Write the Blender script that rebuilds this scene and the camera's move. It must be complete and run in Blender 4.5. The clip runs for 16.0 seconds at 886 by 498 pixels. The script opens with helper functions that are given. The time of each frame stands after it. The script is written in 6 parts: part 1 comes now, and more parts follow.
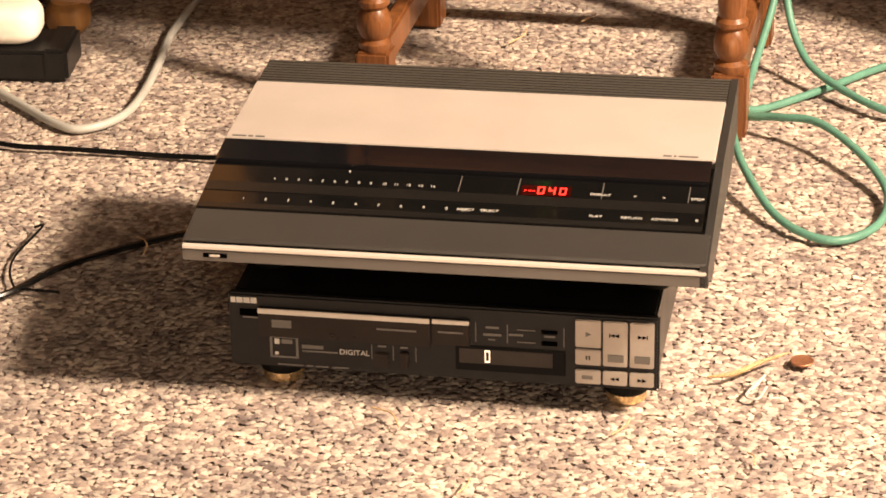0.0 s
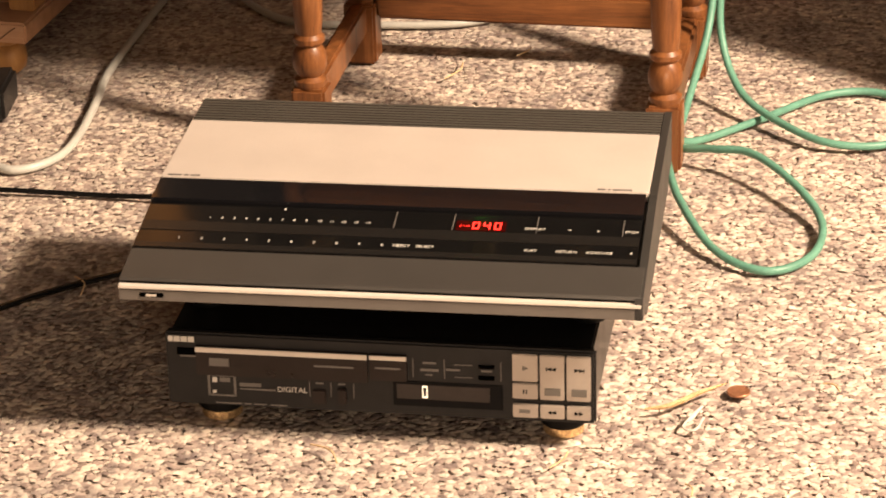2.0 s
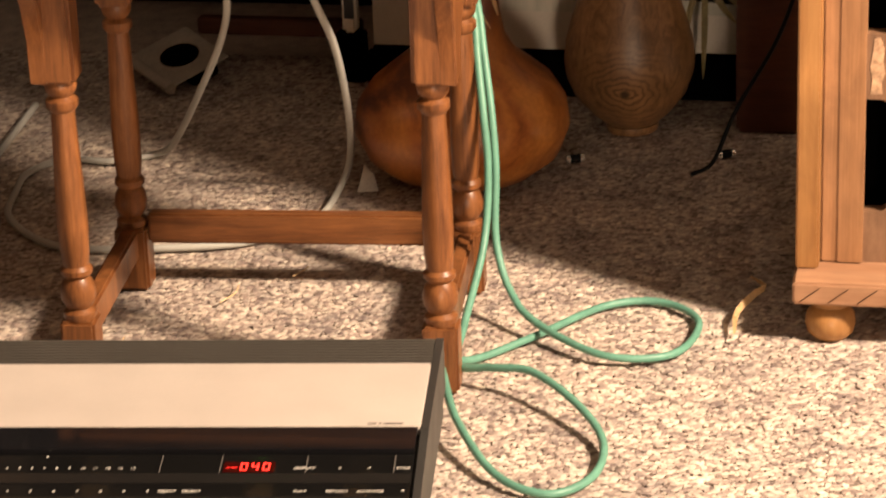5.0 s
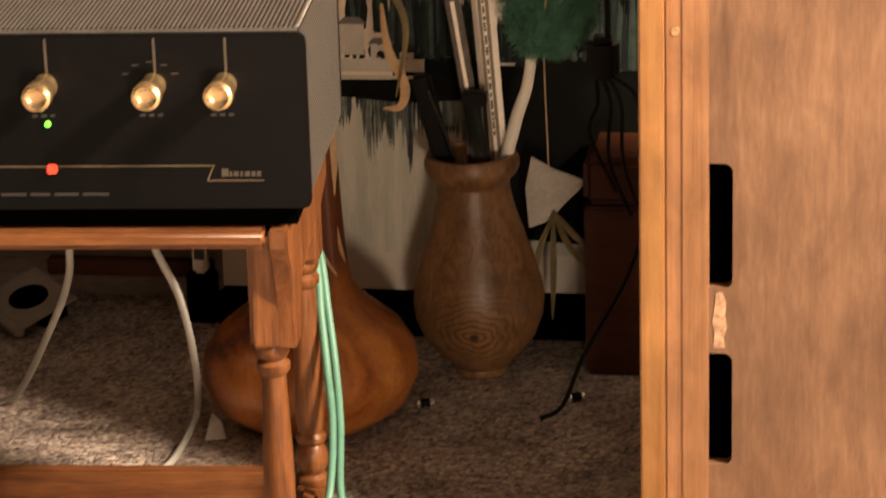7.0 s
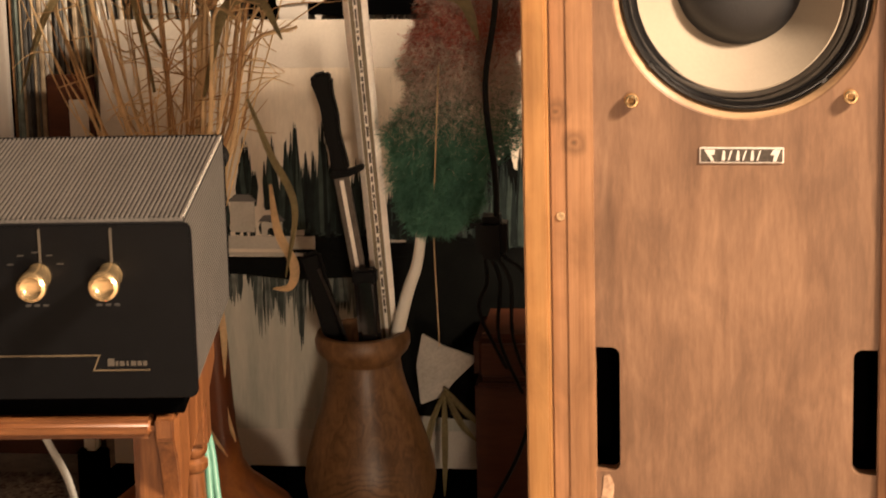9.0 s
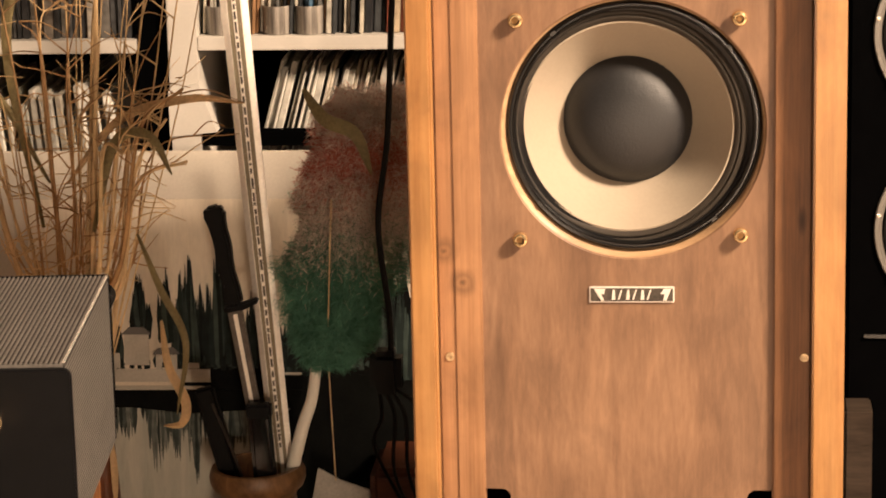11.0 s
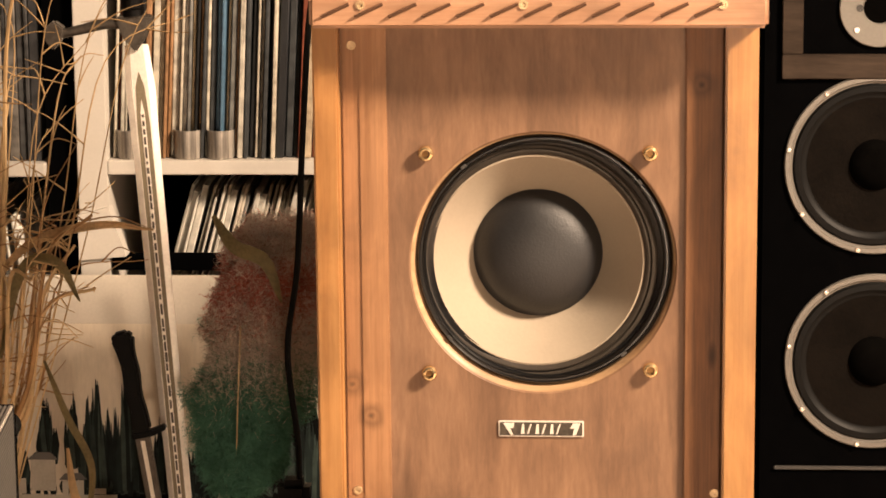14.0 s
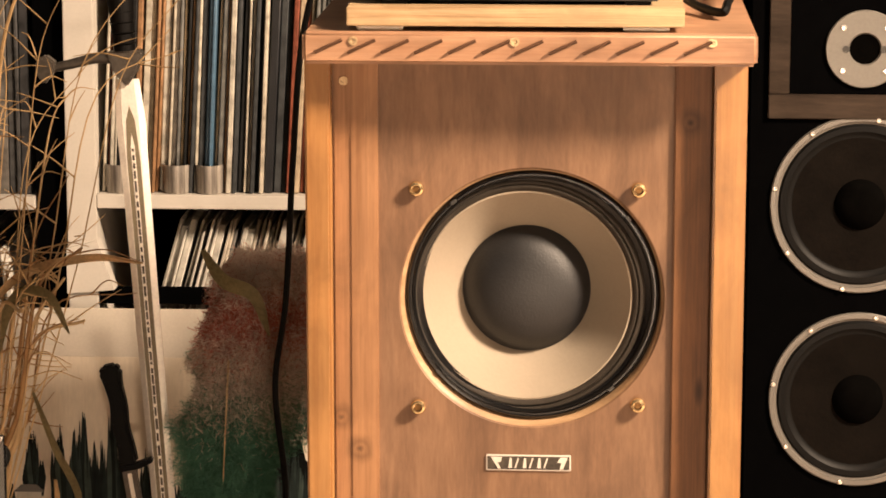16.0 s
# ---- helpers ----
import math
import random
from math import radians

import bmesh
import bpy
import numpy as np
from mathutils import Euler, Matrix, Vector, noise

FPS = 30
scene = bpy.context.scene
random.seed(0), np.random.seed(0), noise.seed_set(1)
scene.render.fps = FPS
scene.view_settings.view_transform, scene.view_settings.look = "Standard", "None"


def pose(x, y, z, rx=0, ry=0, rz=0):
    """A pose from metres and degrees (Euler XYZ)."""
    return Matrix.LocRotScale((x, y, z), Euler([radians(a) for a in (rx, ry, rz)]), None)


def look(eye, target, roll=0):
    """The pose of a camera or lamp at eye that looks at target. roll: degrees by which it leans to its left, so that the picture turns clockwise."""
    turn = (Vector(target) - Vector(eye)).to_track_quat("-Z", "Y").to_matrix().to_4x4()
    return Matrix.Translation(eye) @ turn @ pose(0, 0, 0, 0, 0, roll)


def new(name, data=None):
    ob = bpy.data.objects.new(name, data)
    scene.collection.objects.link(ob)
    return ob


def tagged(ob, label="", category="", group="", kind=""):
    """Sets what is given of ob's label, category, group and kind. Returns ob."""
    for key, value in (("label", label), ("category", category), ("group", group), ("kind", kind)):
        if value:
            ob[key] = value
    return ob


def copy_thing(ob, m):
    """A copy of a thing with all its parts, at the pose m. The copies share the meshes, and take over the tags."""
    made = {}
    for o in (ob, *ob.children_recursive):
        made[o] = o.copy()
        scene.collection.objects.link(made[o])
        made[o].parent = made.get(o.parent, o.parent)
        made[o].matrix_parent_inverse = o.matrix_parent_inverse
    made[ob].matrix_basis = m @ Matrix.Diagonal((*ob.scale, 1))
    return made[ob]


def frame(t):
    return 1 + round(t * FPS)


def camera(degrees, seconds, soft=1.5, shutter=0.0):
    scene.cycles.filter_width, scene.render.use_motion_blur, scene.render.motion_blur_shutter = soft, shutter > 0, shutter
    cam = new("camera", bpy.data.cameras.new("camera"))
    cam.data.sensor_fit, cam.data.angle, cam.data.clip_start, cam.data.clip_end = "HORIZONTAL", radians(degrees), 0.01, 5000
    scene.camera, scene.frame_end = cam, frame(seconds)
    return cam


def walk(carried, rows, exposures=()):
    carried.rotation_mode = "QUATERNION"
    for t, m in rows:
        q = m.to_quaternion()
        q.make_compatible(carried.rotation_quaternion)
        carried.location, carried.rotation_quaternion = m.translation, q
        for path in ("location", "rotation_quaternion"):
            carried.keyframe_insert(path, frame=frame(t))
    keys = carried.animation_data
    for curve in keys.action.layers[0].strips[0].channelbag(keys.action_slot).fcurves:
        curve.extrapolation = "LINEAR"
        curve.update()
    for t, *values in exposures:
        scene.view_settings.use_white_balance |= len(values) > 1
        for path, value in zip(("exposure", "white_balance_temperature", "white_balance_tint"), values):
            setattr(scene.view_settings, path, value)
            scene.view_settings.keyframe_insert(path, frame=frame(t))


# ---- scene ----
FOV = 17.28
cam = camera(FOV, 16.0, soft=1.7, shutter=0.5)
PATH = [
    (0, (0.0001, -3.6001, 1.1621), (-0.6454, -1.4428, 0.0760), -1.16),
    (0.5, (0.0013, -3.6032, 1.1620), (-0.6387, -1.4422, 0.0801), -1.22),
    (1, (0.0034, -3.6048, 1.1643), (-0.6285, -1.4395, 0.0864), -1.34),
    (1.5, (0.0063, -3.6056, 1.1651), (-0.6147, -1.4336, 0.0943), -1.42),
    (2, (0.0115, -3.6027, 1.1674), (-0.5940, -1.4218, 0.1057), -1.46),
    (2.5, (0.0195, -3.5923, 1.1687), (-0.5641, -1.3985, 0.1215), -1.48),
    (3, (0.0250, -3.5837, 1.1702), (-0.5372, -1.3758, 0.1410), -1.48),
    (3.2, (0.0269, -3.5813, 1.1707), (-0.5273, -1.3680, 0.1489), -1.52),
    (5.3, (0.0436, -3.5207, 1.1993), (-0.4054, -1.2361, 0.2886), -1.90),
    (5.5, (0.0472, -3.5172, 1.2050), (-0.3921, -1.2258, 0.3069), -1.78),
    (6, (0.0574, -3.5055, 1.2209), (-0.3614, -1.1985, 0.3536), -1.74),
    (6.4, (0.0620, -3.4934, 1.2344), (-0.3341, -1.1703, 0.3999), -1.65),
    (6.5, (0.0634, -3.4918, 1.2383), (-0.3295, -1.1664, 0.4088), -1.61),
    (7, (0.0734, -3.4827, 1.2570), (-0.2966, -1.1390, 0.4696), -1.63),
    (7.5, (0.0826, -3.4767, 1.2728), (-0.2691, -1.1200, 0.5163), -1.64),
    (8, (0.0870, -3.4757, 1.2808), (-0.2439, -1.1063, 0.5555), -1.57),
    (8.5, (0.0884, -3.4768, 1.2874), (-0.2234, -1.0965, 0.5896), -1.45),
    (9, (0.0907, -3.4749, 1.2960), (-0.2006, -1.0844, 0.6248), -1.40),
    (9.5, (0.0954, -3.4684, 1.3055), (-0.1767, -1.0691, 0.6580), -1.35),
    (10, (0.1064, -3.4548, 1.3172), (-0.1529, -1.0494, 0.6874), -1.31),
    (10.2, (0.1110, -3.4501, 1.3197), (-0.1430, -1.0419, 0.6983), -1.33),
    (12.3, (0.1386, -3.4081, 1.3362), (-0.0564, -0.9782, 0.7819), -1.08),
    (12.5, (0.1405, -3.4081, 1.3391), (-0.0505, -0.9768, 0.7894), -1.05),
    (13, (0.1418, -3.4053, 1.3433), (-0.0369, -0.9699, 0.8076), -0.92),
    (13.5, (0.1369, -3.4058, 1.3490), (-0.0300, -0.9661, 0.8293), -0.73),
    (14, (0.1292, -3.4103, 1.3499), (-0.0287, -0.9672, 0.8439), -0.55),
    (14.5, (0.1227, -3.4158, 1.3491), (-0.0301, -0.9700, 0.8544), -0.39),
    (15, (0.1151, -3.4248, 1.3481), (-0.0317, -0.9767, 0.8628), -0.22),
    (15.5, (0.1152, -3.4291, 1.3494), (-0.0287, -0.9796, 0.8706), -0.09),
    (16, (0.1175, -3.4332, 1.3479), (-0.0199, -0.9819, 0.8767), 0.01),
]
walk(cam, [(t, look(e, g, r)) for t, e, g, r in PATH], [(0.0, 0.15), (3.0, 0.12), (5.5, 0.08), (8.0, 0.02), (10.0, -0.01), (12.5, -0.06), (14.5, -0.09), (16.0, -0.14)])

# ---- light: a strong warm lamp to the upper right, and an added weak fill lamp low behind the camera ----
world = bpy.data.worlds.new("room_world")
scene.world = world
world.use_nodes = True
world.node_tree.nodes["Background"].inputs[0].default_value = (1.0, 0.78, 0.58, 1)
world.node_tree.nodes["Background"].inputs[1].default_value = 0.0
scene.view_settings.exposure = 0.0


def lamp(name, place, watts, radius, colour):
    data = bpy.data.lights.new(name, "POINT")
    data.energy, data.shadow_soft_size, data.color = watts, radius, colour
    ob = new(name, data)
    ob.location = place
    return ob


lamp("room_lamp", (2.1, -1.95, 2.6), 1640, 0.24, (1.0, 0.75, 0.54))
# unseen fill, kept low to reach upright faces and hardly the carpet
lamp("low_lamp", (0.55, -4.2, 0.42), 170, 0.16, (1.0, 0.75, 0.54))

# ---- helpers for materials ----


class Nodes:
    def __init__(self, name):
        self.mat = bpy.data.materials.new(name)
        self.mat.use_nodes = True
        self.t = self.mat.node_tree
        self.b = self.t.nodes["Principled BSDF"]
        self.co = self.t.nodes.new("ShaderNodeTexCoord").outputs["Object"]

    def n(self, kind, **values):
        node = self.t.nodes.new("ShaderNode" + kind)
        for k, v in values.items():
            node.inputs[k.replace("_", " ")].default_value = v
        return node

    def link(self, a, b):
        self.t.links.new(a, b)

    def scaled(self, s):
        m = self.n("Mapping")
        m.inputs["Scale"].default_value = s
        self.link(self.co, m.inputs[0])
        return m.outputs[0]

    def noise(self, co, scale, detail=4, rough=0.55, distortion=0.0):
        x = self.n("TexNoise", Scale=scale, Detail=detail, Roughness=rough, Distortion=distortion)
        self.link(co, x.inputs["Vector"])
        return x.outputs["Fac"]

    def ramp(self, fac, *stops):
        r = self.t.nodes.new("ShaderNodeValToRGB")
        e = r.color_ramp.elements
        while len(e) < len(stops):
            e.new(0.5)
        for x, (p, c) in zip(e, stops):
            x.position, x.color = p, (*c, 1)
        self.link(fac, r.inputs[0])
        return r.outputs[0]

    def mix(self, a, b, fac, mode="MIX"):
        m = self.t.nodes.new("ShaderNodeMix")
        m.data_type, m.blend_type = "RGBA", mode
        for i, v in ((0, fac), (6, a), (7, b)):
            if hasattr(v, "is_output"):
                self.link(v, m.inputs[i])
            else:
                m.inputs[i].default_value = v if i == 0 else (*v, 1)
        return m.outputs[2]

    def bump(self, height, strength, distance=0.001):
        u = self.n("Bump", Strength=strength, Distance=distance)
        self.link(height, u.inputs["Height"])
        self.link(u.outputs[0], self.b.inputs["Normal"])

    def range(self, fac, lo, hi):
        m = self.t.nodes.new("ShaderNodeMapRange")
        m.inputs["To Min"].default_value, m.inputs["To Max"].default_value = lo, hi
        self.link(fac, m.inputs[0])
        return m.outputs[0]


def plain(name, c, rough=0.5, metal=0.0, vary=0.12, scale=25.0, bump=0.05, grain=300.0, coat=0.0, spec=0.5):
    """A surface with blotches, fine grain and uneven gloss."""
    k = Nodes(name)
    a, g = k.noise(k.co, scale), k.noise(k.co, grain, 2)
    dark, light = [v * (1 - vary) for v in c], [min(1, v * (1 + vary)) for v in c]
    base = k.ramp(a, (0.3, dark), (0.7, light))
    k.link(k.mix(base, k.ramp(g, (0.35, dark), (0.65, light)), 0.35), k.b.inputs["Base Color"])
    k.link(k.range(a, max(0.02, rough - 0.08), min(1, rough + 0.08)), k.b.inputs["Roughness"])
    k.b.inputs["Metallic"].default_value = metal
    k.b.inputs["Specular IOR Level"].default_value = spec
    k.b.inputs["Coat Weight"].default_value = coat
    if bump:
        k.bump(g, bump)
    return k.mat


def wood(name, pale, dark, axis=2, rough=0.42, band=60.0, long=2.0, coat=0.15, knots=0.0, spots=(), spec=0.22):
    """Straight-grained wood, its grain along one axis of the thing."""
    k = Nodes(name)
    s = [band, band, band]
    s[axis] = long
    co = k.scaled(s)
    a = k.noise(co, 1.0, 6, 0.6, 0.6)
    s2 = [v * 7 for v in s]
    fine = k.noise(k.scaled(s2), 1.0, 3, 0.7)
    blotch = k.noise(k.co, 7.0, 3)
    mid = [(p + d) / 2 for p, d in zip(pale, dark)]
    c = k.ramp(a, (0.36, dark), (0.5, mid), (0.64, pale))
    c = k.mix(c, k.ramp(fine, (0.35, dark), (0.65, pale)), 0.4)
    c = k.mix(c, k.ramp(blotch, (0.3, (0.62, 0.6, 0.58)), (0.7, (1, 1, 1))), 0.75, "MULTIPLY")
    s4 = [22.0, 22.0, 22.0]
    s4[axis] = 9.0
    c = k.mix(c, k.ramp(k.noise(k.scaled(s4), 1.0, 5, 0.65, 0.8), (0.35, (0.75, 0.74, 0.74)), (0.68, (1.18, 1.16, 1.12))), 0.8, "MULTIPLY")
    if knots:
        v = k.n("TexVoronoi", Scale=1.0)
        s3 = [16.0, 16.0, 16.0]
        s3[axis] = 5.0
        k.link(k.scaled(s3), v.inputs["Vector"])
        c = k.mix([x * 0.32 for x in dark], c, k.ramp(v.outputs["Distance"], (0.05, (0, 0, 0)), (0.05 + knots, (1, 1, 1))))
    for spot in spots:
        v = k.n("VectorMath")
        v.operation = "DISTANCE"
        v.inputs[1].default_value = spot
        k.link(k.co, v.inputs[0])
        e = k.n("Math")
        e.inputs[1].default_value = 0.008
        e.operation = "MULTIPLY_ADD"
        k.link(k.noise(k.scaled((90.0, 90.0, 45.0)), 1.0, 3), e.inputs[0])
        k.link(v.outputs["Value"], e.inputs[2])
        c = k.mix([x * 0.25 for x in dark], c, k.ramp(e.outputs[0], (0.005, (0, 0, 0)), (0.008, (0.75, 0.75, 0.75)), (0.011, (0.45, 0.45, 0.45)), (0.02, (1, 1, 1))))
    k.link(c, k.b.inputs["Base Color"])
    k.link(k.range(fine, rough - 0.1, rough + 0.12), k.b.inputs["Roughness"])
    k.b.inputs["Coat Weight"].default_value = coat
    k.b.inputs["Specular IOR Level"].default_value = spec
    k.b.inputs["Coat Roughness"].default_value = 0.3
    k.bump(fine, 0.12, 0.0006)
    return k.mat


def glow(name, c, power):
    k = Nodes(name)
    k.b.inputs["Base Color"].default_value = (*c, 1)
    k.b.inputs["Emission Color"].default_value = (*c, 1)
    k.b.inputs["Emission Strength"].default_value = power
    return k.mat


def per_piece(name, stops, rough=0.9, island=False, vary=0.25, patch=0.0):
    """A colour of its own for each piece, out of a few."""
    k = Nodes(name)
    if island:
        r = k.t.nodes.new("ShaderNodeNewGeometry").outputs["Random Per Island"]
    else:
        r = k.t.nodes.new("ShaderNodeObjectInfo").outputs["Random"]
    c = k.ramp(r, *stops)
    if island:
        c.node.color_ramp.interpolation = "LINEAR"
    g = k.noise(k.co, 60.0, 3)
    if not island:
        g.node.noise_dimensions = "4D"
        k.link(k.range(r, 0.0, 400.0), g.node.inputs["W"])
    c = k.mix(c, k.ramp(g, (0.34, (1 - vary,) * 3), (0.6, (1, 1, 1))), 1.0, "MULTIPLY")
    if patch:
        q = k.noise(k.co, 62.0, 3, 0.6)
        c = k.mix(c, k.ramp(q, (0.36, (1 - patch, 1 - patch, 1 - patch * 0.9)), (0.52, (1, 1, 1))), 1.0, "MULTIPLY")
        p = k.noise(k.co, 13.0, 5, 0.72)
        c = k.mix(c, k.ramp(p, (0.36, (1 - patch, 1 - patch, 1 - patch * 0.9)), (0.56, (1, 1, 1))), 1.0, "MULTIPLY")
    k.link(c, k.b.inputs["Base Color"])
    k.b.inputs["Roughness"].default_value = rough
    k.b.inputs["Specular IOR Level"].default_value = 0.15
    return k.mat


M_CARPET = per_piece("carpet_pile", [(0.0, (0.24, 0.187, 0.158)), (0.1, (0.36, 0.284, 0.247)), (0.3, (0.45, 0.362, 0.31)), (0.5, (0.56, 0.466, 0.393)), (0.72, (0.68, 0.585, 0.487)), (1.0, (0.8, 0.71, 0.585))], 0.95, True, 0.22, 0.36)
M_BACKING = plain("carpet_backing", (0.45, 0.37, 0.31), 0.95, 0, 0.35, 40, 0.6, 220)
# wall and ceiling colours are near black so little light bounces into shadows
M_WALL = plain("low_bounce_wall", (0.04, 0.032, 0.026), 0.8, 0, 0.06, 6, 0.1, 120)
M_CEIL = plain("low_bounce_ceiling", (0.05, 0.046, 0.042), 0.85, 0, 0.05, 5, 0.1, 90)
M_PINE = wood("pine_edge", (0.4109, 0.2191, 0.0812), (0.3012, 0.1412, 0.0459), 2, 0.4, 45, 1.6)
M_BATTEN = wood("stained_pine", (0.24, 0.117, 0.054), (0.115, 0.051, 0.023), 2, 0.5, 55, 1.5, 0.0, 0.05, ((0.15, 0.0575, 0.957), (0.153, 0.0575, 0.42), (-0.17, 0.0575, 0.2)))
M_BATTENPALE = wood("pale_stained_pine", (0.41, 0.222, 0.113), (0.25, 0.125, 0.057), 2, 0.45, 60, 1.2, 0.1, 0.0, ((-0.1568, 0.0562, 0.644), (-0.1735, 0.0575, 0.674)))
M_BAFFLE = wood("stained_plywood", (0.2639, 0.1570, 0.0956), (0.1692, 0.0959, 0.0575), 2, 0.48, 34, 5.0, 0.03)
M_CAP = wood("cap_wood", (0.4533, 0.2700, 0.1661), (0.3122, 0.1640, 0.0913), 0, 0.45, 50, 2.0)
M_STOOLWOOD = wood("oak_stain", (0.3, 0.122, 0.042), (0.09, 0.03, 0.01), 2, 0.4, 70, 4.0, 0.25)
M_STOOLRAIL = wood("oak_stain_rail", (0.3, 0.122, 0.042), (0.1, 0.034, 0.0115), 0, 0.4, 70, 4.0, 0.25)
M_PLY = wood("plywood_edge", (0.66, 0.5, 0.3), (0.33, 0.2, 0.095), 0, 0.5, 190, 2.5, 0.0)
M_BLACK = plain("black_plastic", (0.0011, 0.0011, 0.0012), 0.65, 0, 0.2, 40, 0.08, 500, 0, 0.0)
M_SATIN = plain("satin_black_metal", (0.0030, 0.0031, 0.0036), 0.45, 0.0, 0.25, 60, 0.05, 700, 0, 0.1)
M_PANEL = plain("black_panel_enamel", (0.0105, 0.0102, 0.0104), 0.4, 0.0, 0.25, 60, 0.05, 700, 0, 0.25)
M_RUBBER = plain("black_rubber", (0.0026, 0.0026, 0.0026), 0.5, 0, 0.15, 30, 0.05, 300, 0, 0.12)
M_GLASSBLACK = plain("black_glass", (0.006, 0.006, 0.007), 0.06, 0, 0.1, 20, 0.0, 200, 0.3)
M_ALU = plain("brushed_aluminium", (0.53, 0.475, 0.43), 0.5, 0.25, 0.06, 18, 0.04, 900)
M_GREYMETAL = plain("grey_anodised", (0.135, 0.124, 0.113), 0.42, 0.4, 0.08, 30, 0.03, 900)
M_DARKGREY = plain("dark_grey_metal", (0.0408, 0.0394, 0.0374), 0.45, 0.4, 0.1, 30, 0.03, 900)
M_RIB = plain("vent_rib_grey", (0.075, 0.069, 0.06), 0.45, 0.2, 0.08)
M_SILVER = plain("silver_trim", (0.585, 0.544, 0.49), 0.32, 0.3, 0.05)
M_BRASS = plain("polished_brass", (0.86, 0.63, 0.34), 0.2, 0.9, 0.1, 60, 0.02)
M_CHROME = plain("chrome", (0.75, 0.71, 0.65), 0.2, 0.75, 0.08, 80, 0.0)
M_STEEL = plain("blade_steel", (0.9, 0.82, 0.73), 0.38, 0.45, 0.15, 30, 0.03)
M_CONE = plain("paper_cone", (0.2544, 0.2118, 0.1588), 0.85, 0, 0.05, 30, 0.15, 260)
M_FELT = plain("dust_cap_felt", (0.006, 0.0064, 0.0075), 0.52, 0, 0.5, 18, 0.25, 420, 0, 0.6)
M_BLACKCAP = plain("black_paper_cap", (0.0014, 0.0013, 0.0012), 0.7, 0, 0.4, 40, 0.1, 500, 0, 0.0)
M_SURROUND = plain("surround_cloth", (0.03, 0.025, 0.02), 0.6, 0, 0.2, 60, 0.2, 300, 0, 0.15)
M_WHITE = plain("white_laminate", (0.44, 0.41, 0.365), 0.45, 0, 0.06, 8, 0.03)
M_WHITEPLASTIC = plain("white_plastic", (0.8, 0.76, 0.66), 0.4, 0, 0.06, 30)
M_CABLEWHITE = plain("white_cable_sheath", (0.422, 0.422, 0.388), 0.4, 0, 0.1, 30)
M_HOSE = plain("green_hose", (0.098, 0.245, 0.184), 0.42, 0, 0.18, 40, 0.03, 300, 0.0, 0.35)
M_GREYMARK = plain("grey_print", (0.116, 0.105, 0.0952), 0.6)
M_FAINT = plain("faint_print", (0.0300, 0.0270, 0.0240), 0.6)
# for worn lettering and for the reflected streaks painted above the knobs
M_STREAKPRINT = plain("worn_print_and_streak", (0.0675, 0.0562, 0.0413), 0.5)
M_STRIPBLACK = plain("scuffed_black_plastic", (0.0078, 0.0072, 0.0069), 0.4, 0, 0.3, 40, 0.08, 300, 0, 0.3)
M_BADGE = plain("worn_badge_field", (0.045, 0.036, 0.026), 0.35, 0.4, 0.6, 120)
M_CASE = plain("black_steel_case", (0.0070, 0.0065, 0.0060), 0.35, 0, 0.2, 30, 0.05, 500, 0, 0.4)
M_PAPER = plain("grey_white_paper", (0.42, 0.385, 0.33), 0.7, 0, 0.25, 30)
M_PALEMARK = plain("pale_print", (0.49, 0.469, 0.428), 0.6)
M_GOLDMARK = plain("gold_print", (0.1300, 0.0975, 0.0553), 0.45, 0.2)
M_BUTTON = plain("silver_button", (0.381, 0.34, 0.299), 0.4, 0.5, 0.05)
M_RED = glow("red_led", (1.0, 0.03, 0.02), 3.0)
M_REDBUTTON = glow("red_lit_button", (1.0, 0.07, 0.03), 0.85)
M_GREEN = glow("green_led", (0.15, 1.0, 0.05), 2.2)
M_FLUOR = glow("display_segment", (1.0, 0.9, 0.7), 0.9)
M_DARKWINDOW = plain("dark_display", (0.013, 0.0085, 0.0075), 0.3, 0, 0.4, 90)
M_TRAY = plain("tray_brown_black", (0.013, 0.008, 0.0065), 0.3, 0, 0.12, 25, 0.05, 300, 0, 0.3)


